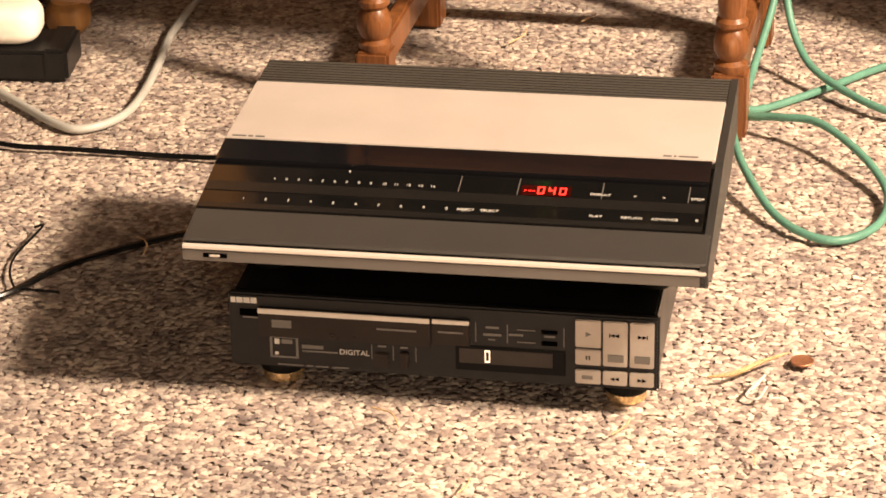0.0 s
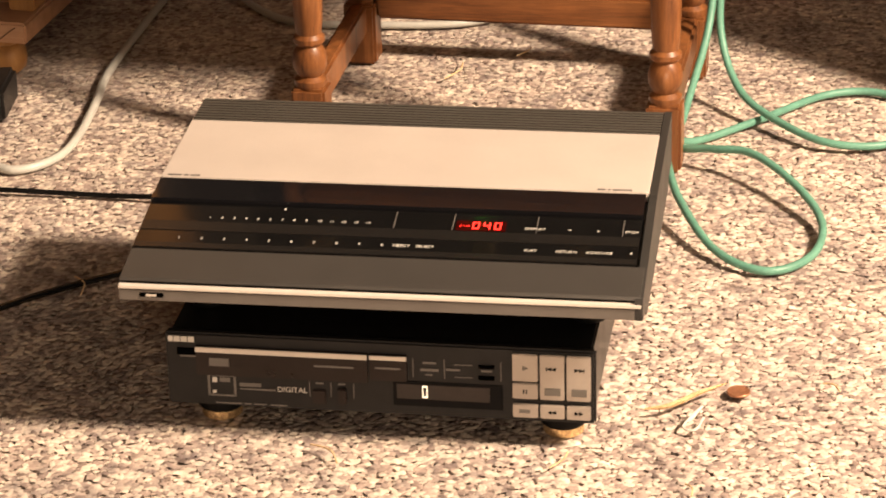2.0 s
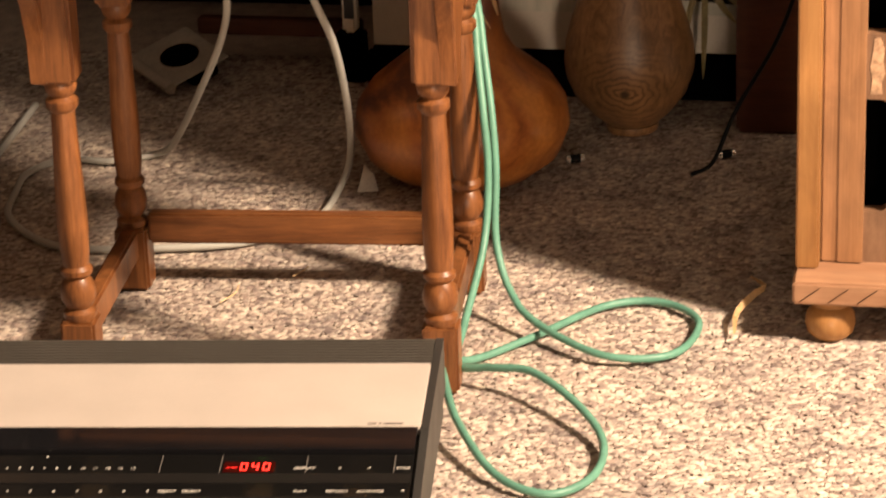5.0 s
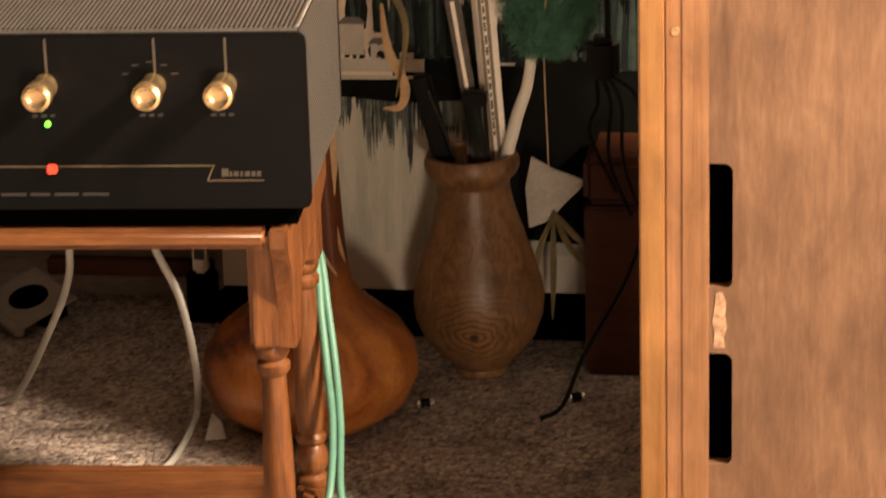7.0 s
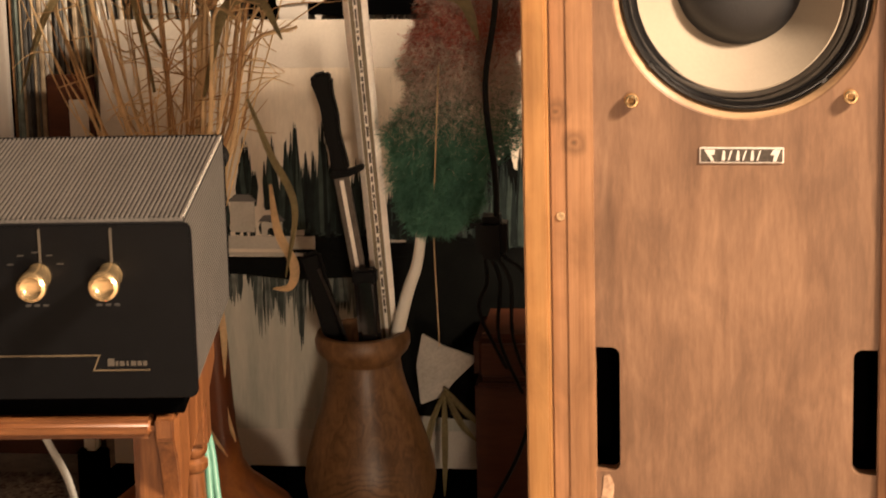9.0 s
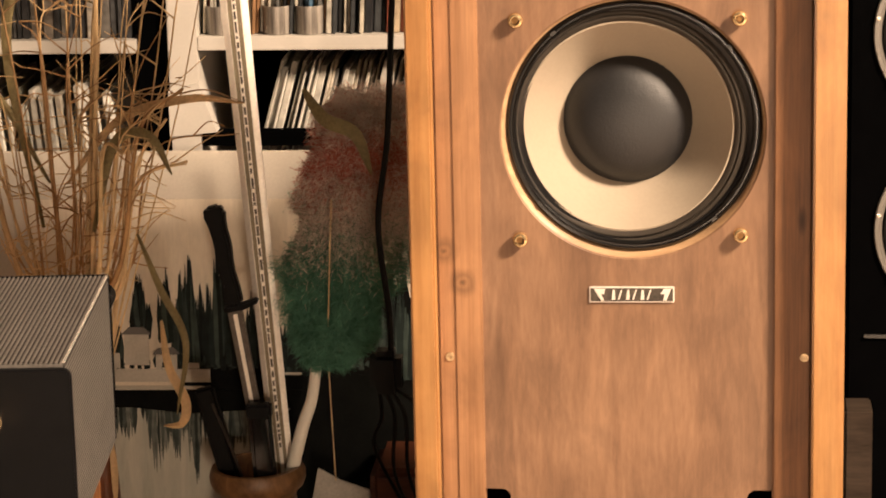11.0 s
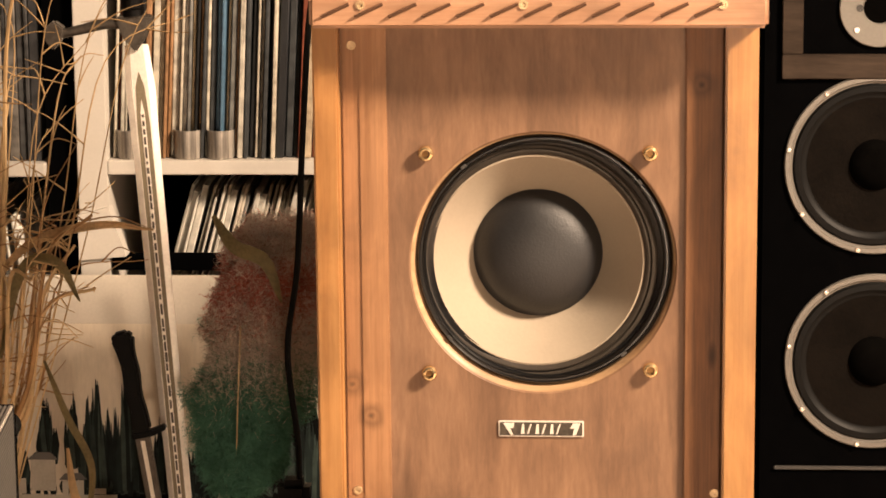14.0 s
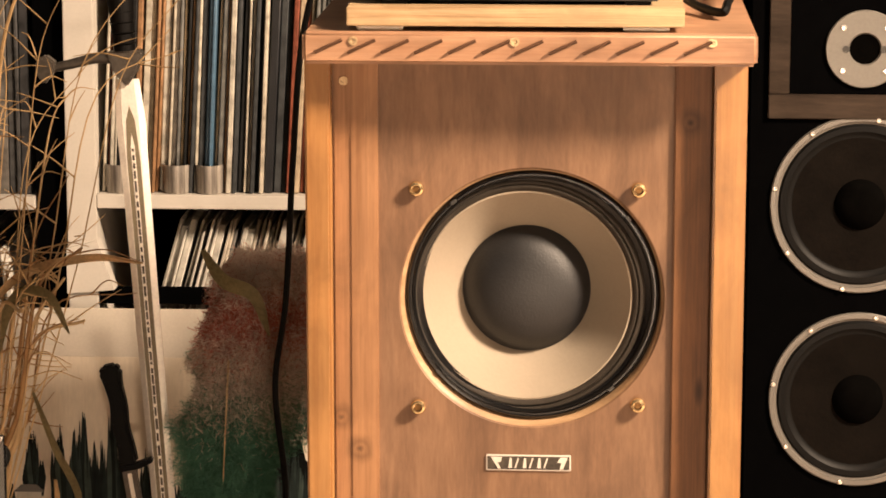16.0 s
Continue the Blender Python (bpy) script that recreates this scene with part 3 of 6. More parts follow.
    d = part("driver_frame", lathe([(fr, -0.0098), (fr - 0.0008, -0.006), (fr - 0.0028, -0.0042), (fr - 0.0042, -0.0058), (fr - 0.0056, -0.0058), (fr - 0.007, -0.0046), (fr - 0.0085, -0.0062), (fr - 0.0092, -0.0105), (fr - 0.012, -0.011), (fr - 0.016, -0.013)], 96, "y", (fx, f, fz)), M_FRAME, s, "black cast driver rim with a bright bead")
    dx, dz = -0.0015, 0.7893
    part("surround", lathe([(0.1125, -0.0125), (0.1095, -0.0095), (0.1075, -0.0095), (0.1062, -0.0118), (0.1045, -0.0098), (0.1025, -0.0102), (0.0998, -0.0128)], 96, "y", (dx, f, dz)), M_SURROUND, d, "dark corrugated cloth surround")
    part("cone", lathe([(0.1003, -0.0126), (0.0985, -0.0122), (0.09, -0.0215), (0.078, -0.0335), (0.066, -0.045), (0.0598, -0.0505)], 96, "y", (dx, f, dz)), M_CONE, d, "cream paper cone")
    part("dust_cap", lathe([(0.0612, -0.0504), (0.0607, -0.0485), (0.0592, -0.0475), (0.056, -0.0425), (0.049, -0.0355), (0.04, -0.0305), (0.028, -0.0265), (0.014, -0.0243), (0, -0.0236)], 64, "y", (dx, f, dz)), M_FELT, d, "black domed dust cap")
    for i in range(4):
        a = radians(40 + 90 * i)
        part("frame_clip", box(-0.003, 0.003, -0.0022, 0, -0.0016, 0.0016, 0.0005), M_DARKGREY, d, "", True, pose(fx + (fr - 0.004) * math.cos(a), f + 0.0045, fz + (fr - 0.004) * math.sin(a), 0, 90 - math.degrees(a), 0))
    for x, z in ((-0.1029, 0.8932), (0.103, 0.8937), (-0.1015, 0.6852), (0.1045, 0.6895)):
        b = part("fixing_bolt", lathe([(0.0036, 0.0), (0.0036, 0.0025), (0.0066, 0.0028), (0.0073, 0.004), (0.0073, 0.006), (0.0062, 0.0085), (0.0044, 0.0094), (0.0038, 0.0092)], 28, "y", (x, f, z)), M_BRASS, s, "round brass bolt head")
        part("socket", lathe([(0.0039, 0.0092), (0.0034, 0.0084), (0.003, 0.0072), (0, 0.0072)], 6, "y", (x, f, z)), M_SOCKET, b, "dark hexagon socket")
    g = part("badge", box(-0.0375, 0.0425, f - 0.0018, f, 0.6235, 0.639, 0.0006), M_SILVER, s, "small chrome and black name plate")
    part("badge_field", box(-0.0362, 0.0412, f - 0.0022, f - 0.0017, 0.6249, 0.6376, 0), M_BADGE, g)
    for poly in ([(-0.033, 0.637), (-0.026, 0.6255), (-0.0235, 0.6255), (-0.0265, 0.632), (-0.0235, 0.632), (-0.0225, 0.637)], [(0.0395, 0.637), (0.035, 0.6255), (0.032, 0.6255), (0.0335, 0.632), (0.0295, 0.632), (0.0325, 0.637)]):
        part("badge_mark", prism(poly, "y", f - 0.0026, f - 0.002), M_SILVER, g, "", False)
    for i in range(6):
        x = -0.0175 + i * 0.0068
        part("badge_mark", prism([(x, 0.6265), (x + 0.0015, 0.6265), (x + 0.0045, 0.636), (x + 0.003, 0.636)] if i % 2 else [(x + 0.001, 0.6265), (x + 0.0045, 0.6265), (x + 0.0042, 0.636), (x + 0.0022, 0.636)], "y", f - 0.0026, f - 0.002), M_SILVER, g, "", False)
    return s


speaker = loudspeaker(pose(0.0465, -0.83, 0))
tagged(copy_thing(speaker, pose(-1.405, -0.89, 0)), "wooden loudspeaker of the same make, bun foot beside the power strip")

# board, player and leads on top of the loudspeaker
TOP = 1.0455
bd = thing("plywood_board", pose(0.036, -0.826, TOP), "pale plywood board on small white pads on the loudspeaker", "board")
part("board", box(-0.152, 0.152, 0.0, 0.26, 0.0048, 0.0225, 0.001), M_PLY, bd)
for x in (-0.122, 0.118):
    for y in (0.008, 0.2):
        part("pad", box(x - 0.021, x + 0.021, y, y + 0.03, 0, 0.0048, 0.001), M_WHITEPLASTIC, bd, "flat white pad")
pl = thing("audio_player", pose(0.036, -0.808, TOP + 0.0225), "dark grey audio player on the plywood board", "audio player")
part("case", box(-0.13, 0.131, 0.0, 0.23, 0.004, 0.062, 0.003), M_DARKGREY, pl)
for x in (-0.11, 0.11):
    part("foot", box(x - 0.012, x + 0.012, 0.004, 0.03, 0, 0.004, 0.001), M_RUBBER, pl)
single("speaker_lead", tube([(0.28, -0.5, 1.1), (0.25, -0.6, 1.075), (0.232, -0.7, 1.062), (0.225, -0.72, 1.053), (0.2, -0.66, 1.055), (0.17, -0.58, 1.07)], 0.0042, 8), M_RUBBER, "thick black lead curling over the loudspeaker's top", "cable")

# ---- stool ----
ST = pose(-0.845, -1.0, 0, 0, 0, 4.5)
st = thing("stool", ST, "small turned-leg oak stool carrying an amplifier", "stool")
SX, SY = 0.359, 0.25
LEG = [(0, 0.069), (0.0145, 0.069), (0.0165, 0.0735), (0.0165, 0.078), (0.012, 0.082), (0.0145, 0.086), (0.0172, 0.092), (0.0175, 0.1), (0.0155, 0.109), (0.0122, 0.114), (0.016, 0.1185), (0.016, 0.123), (0.0128, 0.127), (0.0145, 0.14), (0.0152, 0.17), (0.0145, 0.205), (0.0128, 0.25), (0.0115, 0.286), (0.0158, 0.2915), (0.0158, 0.298), (0.0112, 0.302), (0.0148, 0.307), (0.016, 0.313), (0.0145, 0.3175), (0, 0.3175)]
for x in (0, SX):
    for y in (0, SY):
        bm = lathe(LEG, 28, at=(x, y, 0))
        box(x - 0.0175, x + 0.0175, y - 0.0175, y + 0.0175, 0.001, 0.071, 0.003, 2, bm)
        box(x - 0.0185, x + 0.0185, y - 0.0185, y + 0.0185, 0.3165, 0.426, 0.004, 2, bm)
        part("leg", bm, M_STOOLWOOD, st)
part("stretcher", box(0.0176, SX - 0.0176, SY - 0.009, SY + 0.009, 0.052, 0.086, 0.003), M_STOOLRAIL, st)
for x in (0, SX):
    part("side_stretcher", box(x - 0.009, x + 0.009, 0.0176, SY - 0.0176, 0.038, 0.072, 0.003), M_STOOLWOOD, st)
    part("end_rail", prism([(-0.052, 0.4443), (SY + 0.02, 0.4443), (SY + 0.018, 0.4), (SY - 0.03, 0.386), (SY / 2, 0.377), (0.05, 0.37), (0.024, 0.346), (0.0182, 0.3178), (-0.0182, 0.3178), (-0.019, 0.36), (-0.032, 0.4), (-0.052, 0.425)], "x", x + (0.0078 if x else -0.025), x + (0.025 if x else -0.0078), None, 0.0015), M_STOOLWOOD, st, "shaped end rail")
for y in (SY + 0.006,):
    part("apron", box(0.0187, SX - 0.0187, y - 0.008, y + 0.008, 0.37, 0.426, 0.002), M_STOOLRAIL, st)
part("tabletop", box(-0.0075, SX + 0.0075, -0.056, SY + 0.03, 0.4265, 0.4445, 0.006, 3), M_STOOLRAIL, st, "rounded front edge, worn brown varnish")

# ---- amplifier on the stool ----
# dark colour that stands for the shade in the cover's grooves
M_GROOVESHADE = plain("groove_shade", (0.016, 0.0145, 0.0128), 0.5, 0.2, 0.2, 40)
am = thing("amplifier", ST, "black valve-style amplifier with finned cover and gold knobs on a stool", "amplifier")
AX0, AX1, AZ0, AZ1 = -0.073, 0.4085, 0.466, 0.634
part("chassis", box(AX0 + 0.012, AX1 - 0.016, -0.034, 0.24, 0.4447, AZ0, 0.001), M_BLACK, am)
R_ = 0.0075
corner = [(R_ - R_ * math.cos(math.pi * q / 8), R_ - R_ * math.sin(math.pi * q / 8)) for q in range(5)]
outline = [(AX0 + a, AZ1 - 0.005 - b) for a, b in corner] + [(AX1 - a, AZ1 - 0.005 - b) for a, b in reversed(corner)] + [(AX1 - a, AZ0 + b) for a, b in corner] + [(AX0 + a, AZ0 + b) for a, b in reversed(corner)]
part("faceplate", prism(outline, "y", -0.054, -0.046, None, 0.0012), M_SATIN, am, "matt black front plate with rounded corners")
prof, fins = [], 106
for i in range(fins):
    x, w = AX0 + 0.004 + (AX1 - AX0 - 0.012) * i / fins, (AX1 - AX0 - 0.012) / fins
    prof += [(x, AZ1 - 0.0022), (x + w * 0.48, AZ1 - 0.0022), (x + w * 0.53, AZ1), (x + w * 0.95, AZ1)]
side, fins = [], 40
for i in range(fins):
    z, w = AZ1 - 0.004 - (AZ1 - AZ0 - 0.004) * i / fins, (AZ1 - AZ0 - 0.004) / fins
    side += [(AX1 - 0.0072, z), (AX1 - 0.0072, z - w * 0.52), (AX1 - 0.006, z - w * 0.54), (AX1 - 0.006, z - w * 0.98)]
left = [(2 * (AX0 + AX1) / 2 - x - 0.002, z) for x, z in reversed(side)]
part("finned_cover", prism(prof + side + left, "y", -0.0458, 0.262), plain("finned_dark_alloy", (0.155, 0.142, 0.127), 0.4, 0.35, 0.3, 40, 0.05), am, "ribbed dark metal cover", False)
# sheet just under the rib tops; it paints the grooves' shade
part("cover_liner", box(AX0 + 0.0066, AX1 - 0.0063, -0.0456, 0.2618, AZ0 + 0.001, AZ1 - 0.0013, 0), M_GROOVESHADE, am, "dark sheet standing in for the shade between the ribs", False)
for x, z in ((0.39, 0.6), (0.372, 0.56), (0.385, 0.515), (0.34, 0.6), (0.33, 0.52)):
    plug = part("rear_plug", lathe([(0.009, 0.0), (0.009, 0.03), (0.0125, 0.032), (0.0125, 0.055), (0.006, 0.06), (0.005, 0.075), (0, 0.075)], 16, "y", (0, 0, 0)), M_RUBBER, am, "black rear plug", True, pose(x, 0.262, z, 0, 0, 180))
part("rear_plate", box(AX0 + 0.003, AX1 - 0.0056, 0.2621, 0.2665, AZ0, AZ1 + 0.0002, 0.001), M_SATIN, am)
# added block behind the plugs, to keep lamp light off the carpet there
part("rear_terminal", box(0.25, 0.4, 0.2622, 0.3, 0.475, 0.62, 0.004), M_BLACK, am)
part("edge_trim", tube([(AX1 - 0.0075, -0.045, AZ1 - 0.0015), (AX1 - 0.0075, 0.261, AZ1 - 0.0015)], 0.0016, 8, 2), M_CHROME, am, "bright corner trim")
for x in (0.0, 0.17, 0.268, 0.332):
    z = 0.58
    kn = part("knob", lathe([(0.0118, 0), (0.012, 0.002), (0.0108, 0.004), (0.0118, 0.016), (0.0138, 0.034), (0.014, 0.037), (0.0128, 0.0395), (0.0098, 0.0402), (0.0088, 0.0394), (0.0045, 0.0388), (0, 0.0388)], 36, "y", (x + 0.002, -0.054, z + 0.002)), M_BRASS, am, "polished gold control knob")
    # pale strip: the knob's streak of reflected light, painted on the plate
    part("pointer", box(x + 0.0035, x + 0.0058, -0.0548, -0.0538, z + 0.014, AZ1 - 0.0085, 0), M_STREAKPRINT, am, "", False)
    for j in range(3):
        part("scale_mark", box(x - 0.011 + j * 0.008, x - 0.006 + j * 0.008, -0.0544, -0.0538, z - 0.0265, z - 0.0243, 0), M_FAINT, am, "", False)
for j in range(5):
    a = radians(150 - 30 * j)
    part("scale_mark", box(-0.003, 0.003, -0.0005, 0, -0.0006, 0.0006, 0), M_FAINT, am, "", False, pose(0.268 + 0.026 * math.cos(a), -0.0538, 0.582 + 0.022 * math.sin(a)))
part("lit_button", box(0.169, 0.1785, -0.0575, -0.053, 0.5005, 0.5095, 0.0015), M_REDBUTTON, am, "small red lit switch")
part("pilot_lamp", lathe([(0.0028, 0), (0.0028, 0.002), (0, 0.0035)], 16, "y", (0.1725, -0.054, 0.547)), M_GREEN, am, "green pilot light")
line = part("front_line", box(-0.05, 0.322, -0.0546, -0.0538, 0.5065, 0.5078, 0), M_GOLDMARK, am, "thin gold line", False)
part("front_line", prism([(0.3205, 0.5078), (0.322, 0.5078), (0.3155, 0.4925), (0.314, 0.4925)], "y", -0.0546, -0.0538), M_GOLDMARK, am, "", False)
part("front_line", box(0.315, 0.366, -0.0546, -0.0538, 0.4925, 0.4936, 0), M_GOLDMARK, am, "", False)
for x0, x1 in ((0.328, 0.334), (0.335, 0.3375), (0.339, 0.343), (0.345, 0.347), (0.349, 0.3535), (0.355, 0.3585), (0.36, 0.3635)):
    part("name_mark", box(x0, x1, -0.0546, -0.0538, 0.497, 0.5015 if x0 > 0.33 else 0.504, 0), M_STREAKPRINT, am, "", False)
for x0, x1 in ((0.125, 0.148), (0.152, 0.17), (0.174, 0.196), (0.2, 0.224)):
    part("name_mark", box(x0, x1, -0.0544, -0.0538, 0.4795, 0.482, 0), M_FAINT, am, "", False)

# ---- lower disc player ----
SO = pose(-0.7865, -1.5915, 0, 0, 0, 6.3)
so = thing("disc_player", SO, "black compact disc player with silver buttons on brass feet", "disc player")
W, Z0, Z1 = 0.357, 0.024, 0.0905
part("case", box(0.003, W - 0.003, 0.006, 0.27, Z0 + 0.001, Z1 - 0.001, 0.002), M_CASE, so)
pa = part("front_panel", box(0, W, -0.002, 0.0065, Z0, Z1, 0.0018), M_PANEL, so, "black front panel")
for x in (0.037, W - 0.03):
    for y in (0.03, 0.24):
        part("rubber_foot", lathe([(0, 0.0105), (0.019, 0.0105), (0.0205, 0.013), (0.0195, Z0 + 0.0015), (0, Z0 + 0.0015)], 28, at=(x, y, 0)), M_RUBBER, so)
        part("brass_foot", lathe([(0, 0.0), (0.015, 0.0), (0.0172, 0.002), (0.0172, 0.009), (0.0155, 0.011), (0, 0.011)], 28, at=(x, y, 0)), M_BRASS, so, "brass isolation foot")
Y = -0.002


def sz(t):
    return Z1 - t * (Z1 - Z0)


def mark(x0, x1, t0, t1, mat, name="printed_mark", d=0.0006):
    return part(name, box(x0, x1, Y - d, Y + 0.0005, sz(t1), sz(t0), 0), mat, pa, "", False)


for i, (a, b) in enumerate(((0.0025, 0.0066), (0.0074, 0.0125), (0.0133, 0.0185), (0.0193, 0.0244))):
    mark(a, b, 0.05, 0.125, M_PALEMARK, "maker_mark")
mark(0.01, 0.03, 0.21, 0.29, M_BLACK, "power_button", 0.002)
mark(0.012, 0.028, 0.31, 0.33, M_GREYMARK)
tray = part("disc_tray", box(0.0255, 0.1695, Y - 0.003, Y + 0.002, sz(0.56), sz(0.16), 0.0006), M_TRAY, so, "dark disc drawer")
part("bright_strip", box(0.0255, 0.1693, Y - 0.0042, Y - 0.0028, sz(0.235), sz(0.165), 0.0004), M_SILVER, tray, "bright metal edge strip")
part("disc_mark", box(0.037, 0.0535, Y - 0.0036, Y - 0.0028, sz(0.42), sz(0.31), 0), M_GREYMARK, tray, "", False)
part("disc_mark", box(0.125, 0.158, Y - 0.0035, Y - 0.0028, sz(0.365), sz(0.34), 0), M_GREYMARK, tray, "", False)
op = part("drawer_button", box(0.1712, 0.2022, Y - 0.003, Y + 0.002, sz(0.52), sz(0.16), 0.0006), M_TRAY, so, "open and close key")
part("bright_strip", box(0.1713, 0.2021, Y - 0.0042, Y - 0.0028, sz(0.225), sz(0.165), 0.0004), M_SILVER, op)
part("key_mark", box(0.176, 0.197, Y - 0.0035, Y - 0.0028, sz(0.35), sz(0.325), 0), M_GREYMARK, op, "", False)
for a, b, c, d in ((0.034, 0.058, 0.56, 0.585), (0.034, 0.058, 0.835, 0.86), (0.034, 0.036, 0.56, 0.86), (0.056, 0.058, 0.56, 0.86)):
    mark(a, b, c, d, M_GREYMARK, "socket_frame")
mark(0.038, 0.042, 0.6, 0.67, M_PALEMARK)
mark(0.038, 0.041, 0.78, 0.82, M_PALEMARK)
mark(0.044, 0.053, 0.6, 0.66, M_GREYMARK)
mark(0.061, 0.079, 0.66, 0.71, M_GREYMARK)
mark(0.061, 0.091, 0.735, 0.755, M_GREYMARK)
letters("digital_lettering", "DIGITAL", 0.0068, M_PALEMARK, pa, pose(0.0925, Y - 0.0004, sz(0.76), 90, 0, 0), "printed word DIGITAL")
for x in (0.1195, 0.1375, 0.1565):
    mark(x, x + 0.0007, 0.6, 0.8, M_GREYMARK)
mark(0.125, 0.132, 0.6, 0.625, M_GREYMARK)
mark(0.144, 0.15, 0.6, 0.625, M_GREYMARK)
part("slide_switch", box(0.144, 0.151, Y - 0.004, Y, sz(0.88), sz(0.66), 0.001), M_TRAY, so)
part("play_switch", box(0.122, 0.134, Y - 0.002, Y, sz(0.9), sz(0.7), 0.001), M_TRAY, so)
for a, b in ((0.04, 0.062), (0.064, 0.07), (0.072, 0.083), (0.086, 0.1)):
    mark(a, b, 0.945, 0.962, M_GREYMARK)
for x in (0.2065, 0.2325, 0.279):
    mark(x, x + 0.0008, 0.2, 0.46, M_GREYMARK)
mark(0.215, 0.226, 0.24, 0.27, M_GREYMARK)
mark(0.213, 0.228, 0.335, 0.37, M_GREYMARK)
mark(0.217, 0.223, 0.41, 0.43, M_GREYMARK)
mark(0.234, 0.246, 0.32, 0.35, M_GREYMARK)
mark(0.241, 0.256, 0.255, 0.268, M_GREYMARK)
mark(0.241, 0.256, 0.425, 0.438, M_GREYMARK)
mark(0.261, 0.274, 0.25, 0.29, M_BLACK, "small_key", 0.0016)
mark(0.261, 0.274, 0.4, 0.45, M_BLACK, "small_key", 0.0016)
mark(0.263, 0.272, 0.32, 0.345, M_GREYMARK)
mark(0.19, 0.281, 0.52, 0.86, M_SATIN, "display_window", 0.0008)
mark(0.193, 0.27, 0.56, 0.76, M_DARKWINDOW, "display_window", 0.0011)
for a, b, c, d in ((0.2142, 0.2186, 0.57, 0.592), (0.2142, 0.2186, 0.715, 0.737), (0.2142, 0.2151, 0.57, 0.735), (0.2177, 0.2186, 0.57, 0.735)):
    mark(a, b, c, d, M_FLUOR, "display_digit", 0.0015)
for a, b in ((0.208, 0.217), (0.228, 0.235), (0.244, 0.254), (0.26, 0.272)):
    mark(a, b, 0.815, 0.83, M_GREYMARK)
PADS = [(0.289, 0.3098, 0.055, 0.43), (0.3115, 0.3315, 0.055, 0.67), (0.3333, 0.353, 0.055, 0.67), (0.289, 0.3098, 0.455, 0.67), (0.289, 0.3098, 0.74, 0.93), (0.3115, 0.3315, 0.74, 0.93), (0.3333, 0.353, 0.74, 0.93)]
for i, (a, b, c, d) in enumerate(PADS):
    key = part("button", box(a, b, Y - 0.0032, Y, sz(d), sz(c), 0.0008), M_BUTTON, so, "champagne-silver transport button")
    if d > 0.6 and c < 0.1:
        part("repeat_key", box(a + 0.004, b - 0.003, Y - 0.0042, Y - 0.003, sz(0.6), sz(0.5), 0.0004), M_GREYMETAL, key)
    m, h, y0, y1 = (a + b) / 2, sz(0.24 if i in (1, 2) else (c + d) / 2), Y - 0.0038, Y - 0.003
    if i in (0,):
        part("key_symbol", prism([(m - 0.002, h - 0.0022), (m + 0.0025, h), (m - 0.002, h + 0.0022)], "y", y0, y1), M_GREYMETAL, key, "", False)
    elif i == 3:
        for q in (-0.0018, 0.0006):
            part("key_symbol", box(m + q, m + q + 0.0012, y0, y1, h - 0.0018, h + 0.0018, 0), M_DARKGREY, key, "", False)
    elif i == 4:
        part("key_symbol", box(m - 0.005, m + 0.004, y0, y1, h - 0.0015, h + 0.0015, 0), M_GREYMARK, key, "", False)
    else:
        g = -1 if i in (1, 5) else 1
        for q in (-0.0032, 0.0004):
            part("key_symbol", prism([(m + g * q, h - 0.0016), (m + g * (q + 0.0034), h), (m + g * q, h + 0.0016)], "y", y0, y1), M_BLACK, key, "", False)
        if i in (1, 2):
            part("key_symbol", box(min(m + g * 0.004, m + g * 0.0048), max(m + g * 0.004, m + g * 0.0048), y0, y1, h - 0.0017, h + 0.0017, 0), M_BLACK, key, "", False)
part("vent_slot", box(W - 0.0035, W - 0.0022, 0.02, 0.021, 0.045, 0.07, 0), M_BLACK, so)

# ---- upper disc player ----
M_SLOPE = plain("dark_anodised_slope", (0.0612, 0.0569, 0.0526), 0.4, 0.4, 0.06, 30, 0.03, 900)
BO = pose(-0.8065, -1.636, 0, 0, 0, 7.0)
bo = thing("slim_disc_player", BO, "wedge-fronted aluminium and black glass disc player stacked on another", "disc player")
BW = 0.4215
H0 = 0.138
part("body", prism([(0.004, H0), (0.004, 0.1515), (0.15, 0.17), (0.28, 0.172), (0.281, 0.1655), (0.336, 0.165), (0.337, 0.104), (0.08, 0.104), (0.05, 0.125)], "x", 0.0015, BW - 0.0015), M_DARKGREY, bo, "dark grey body", False)
for x in (0.05, BW - 0.05):
    for y in (0.1, 0.27):
        part("foot", lathe([(0, 0.0905), (0.014, 0.0905), (0.016, 0.094), (0.015, 0.1042), (0, 0.1042)], 20, at=(x, y, 0)), M_RUBBER, bo)
part("front_lip", prism([(0.0, H0), (0.0, 0.148), (0.008, 0.153), (0.012, 0.138)], "x", 0, BW, None, 0.0008), M_GREYMETAL, bo)
part("bright_strip", prism([(-0.0012, 0.1492), (-0.001, 0.1512), (0.0015, 0.1528), (0.006, 0.15)], "x", 0.0005, BW - 0.0005), M_SILVER, bo, "bright metal strip", False)
part("hand_rest", prism([(0.0015, 0.1545), (0.0025, 0.1575), (0.046, 0.1632), (0.046, 0.157)], "x", 0.0008, BW - 0.0008, None, 0.0006), M_SLOPE, bo, "grey anodised front slope")
glass = part("control_glass", prism([(0.0466, 0.158), (0.0466, 0.1634), (0.117, 0.1722), (0.117, 0.165)], "x", 0.001, BW - 0.008, None, 0.0004), plain("smoked_panel", (0.005, 0.0048, 0.0047), 0.07, 0, 0.1, 20, 0.0), bo, "smoked glass touch panel")
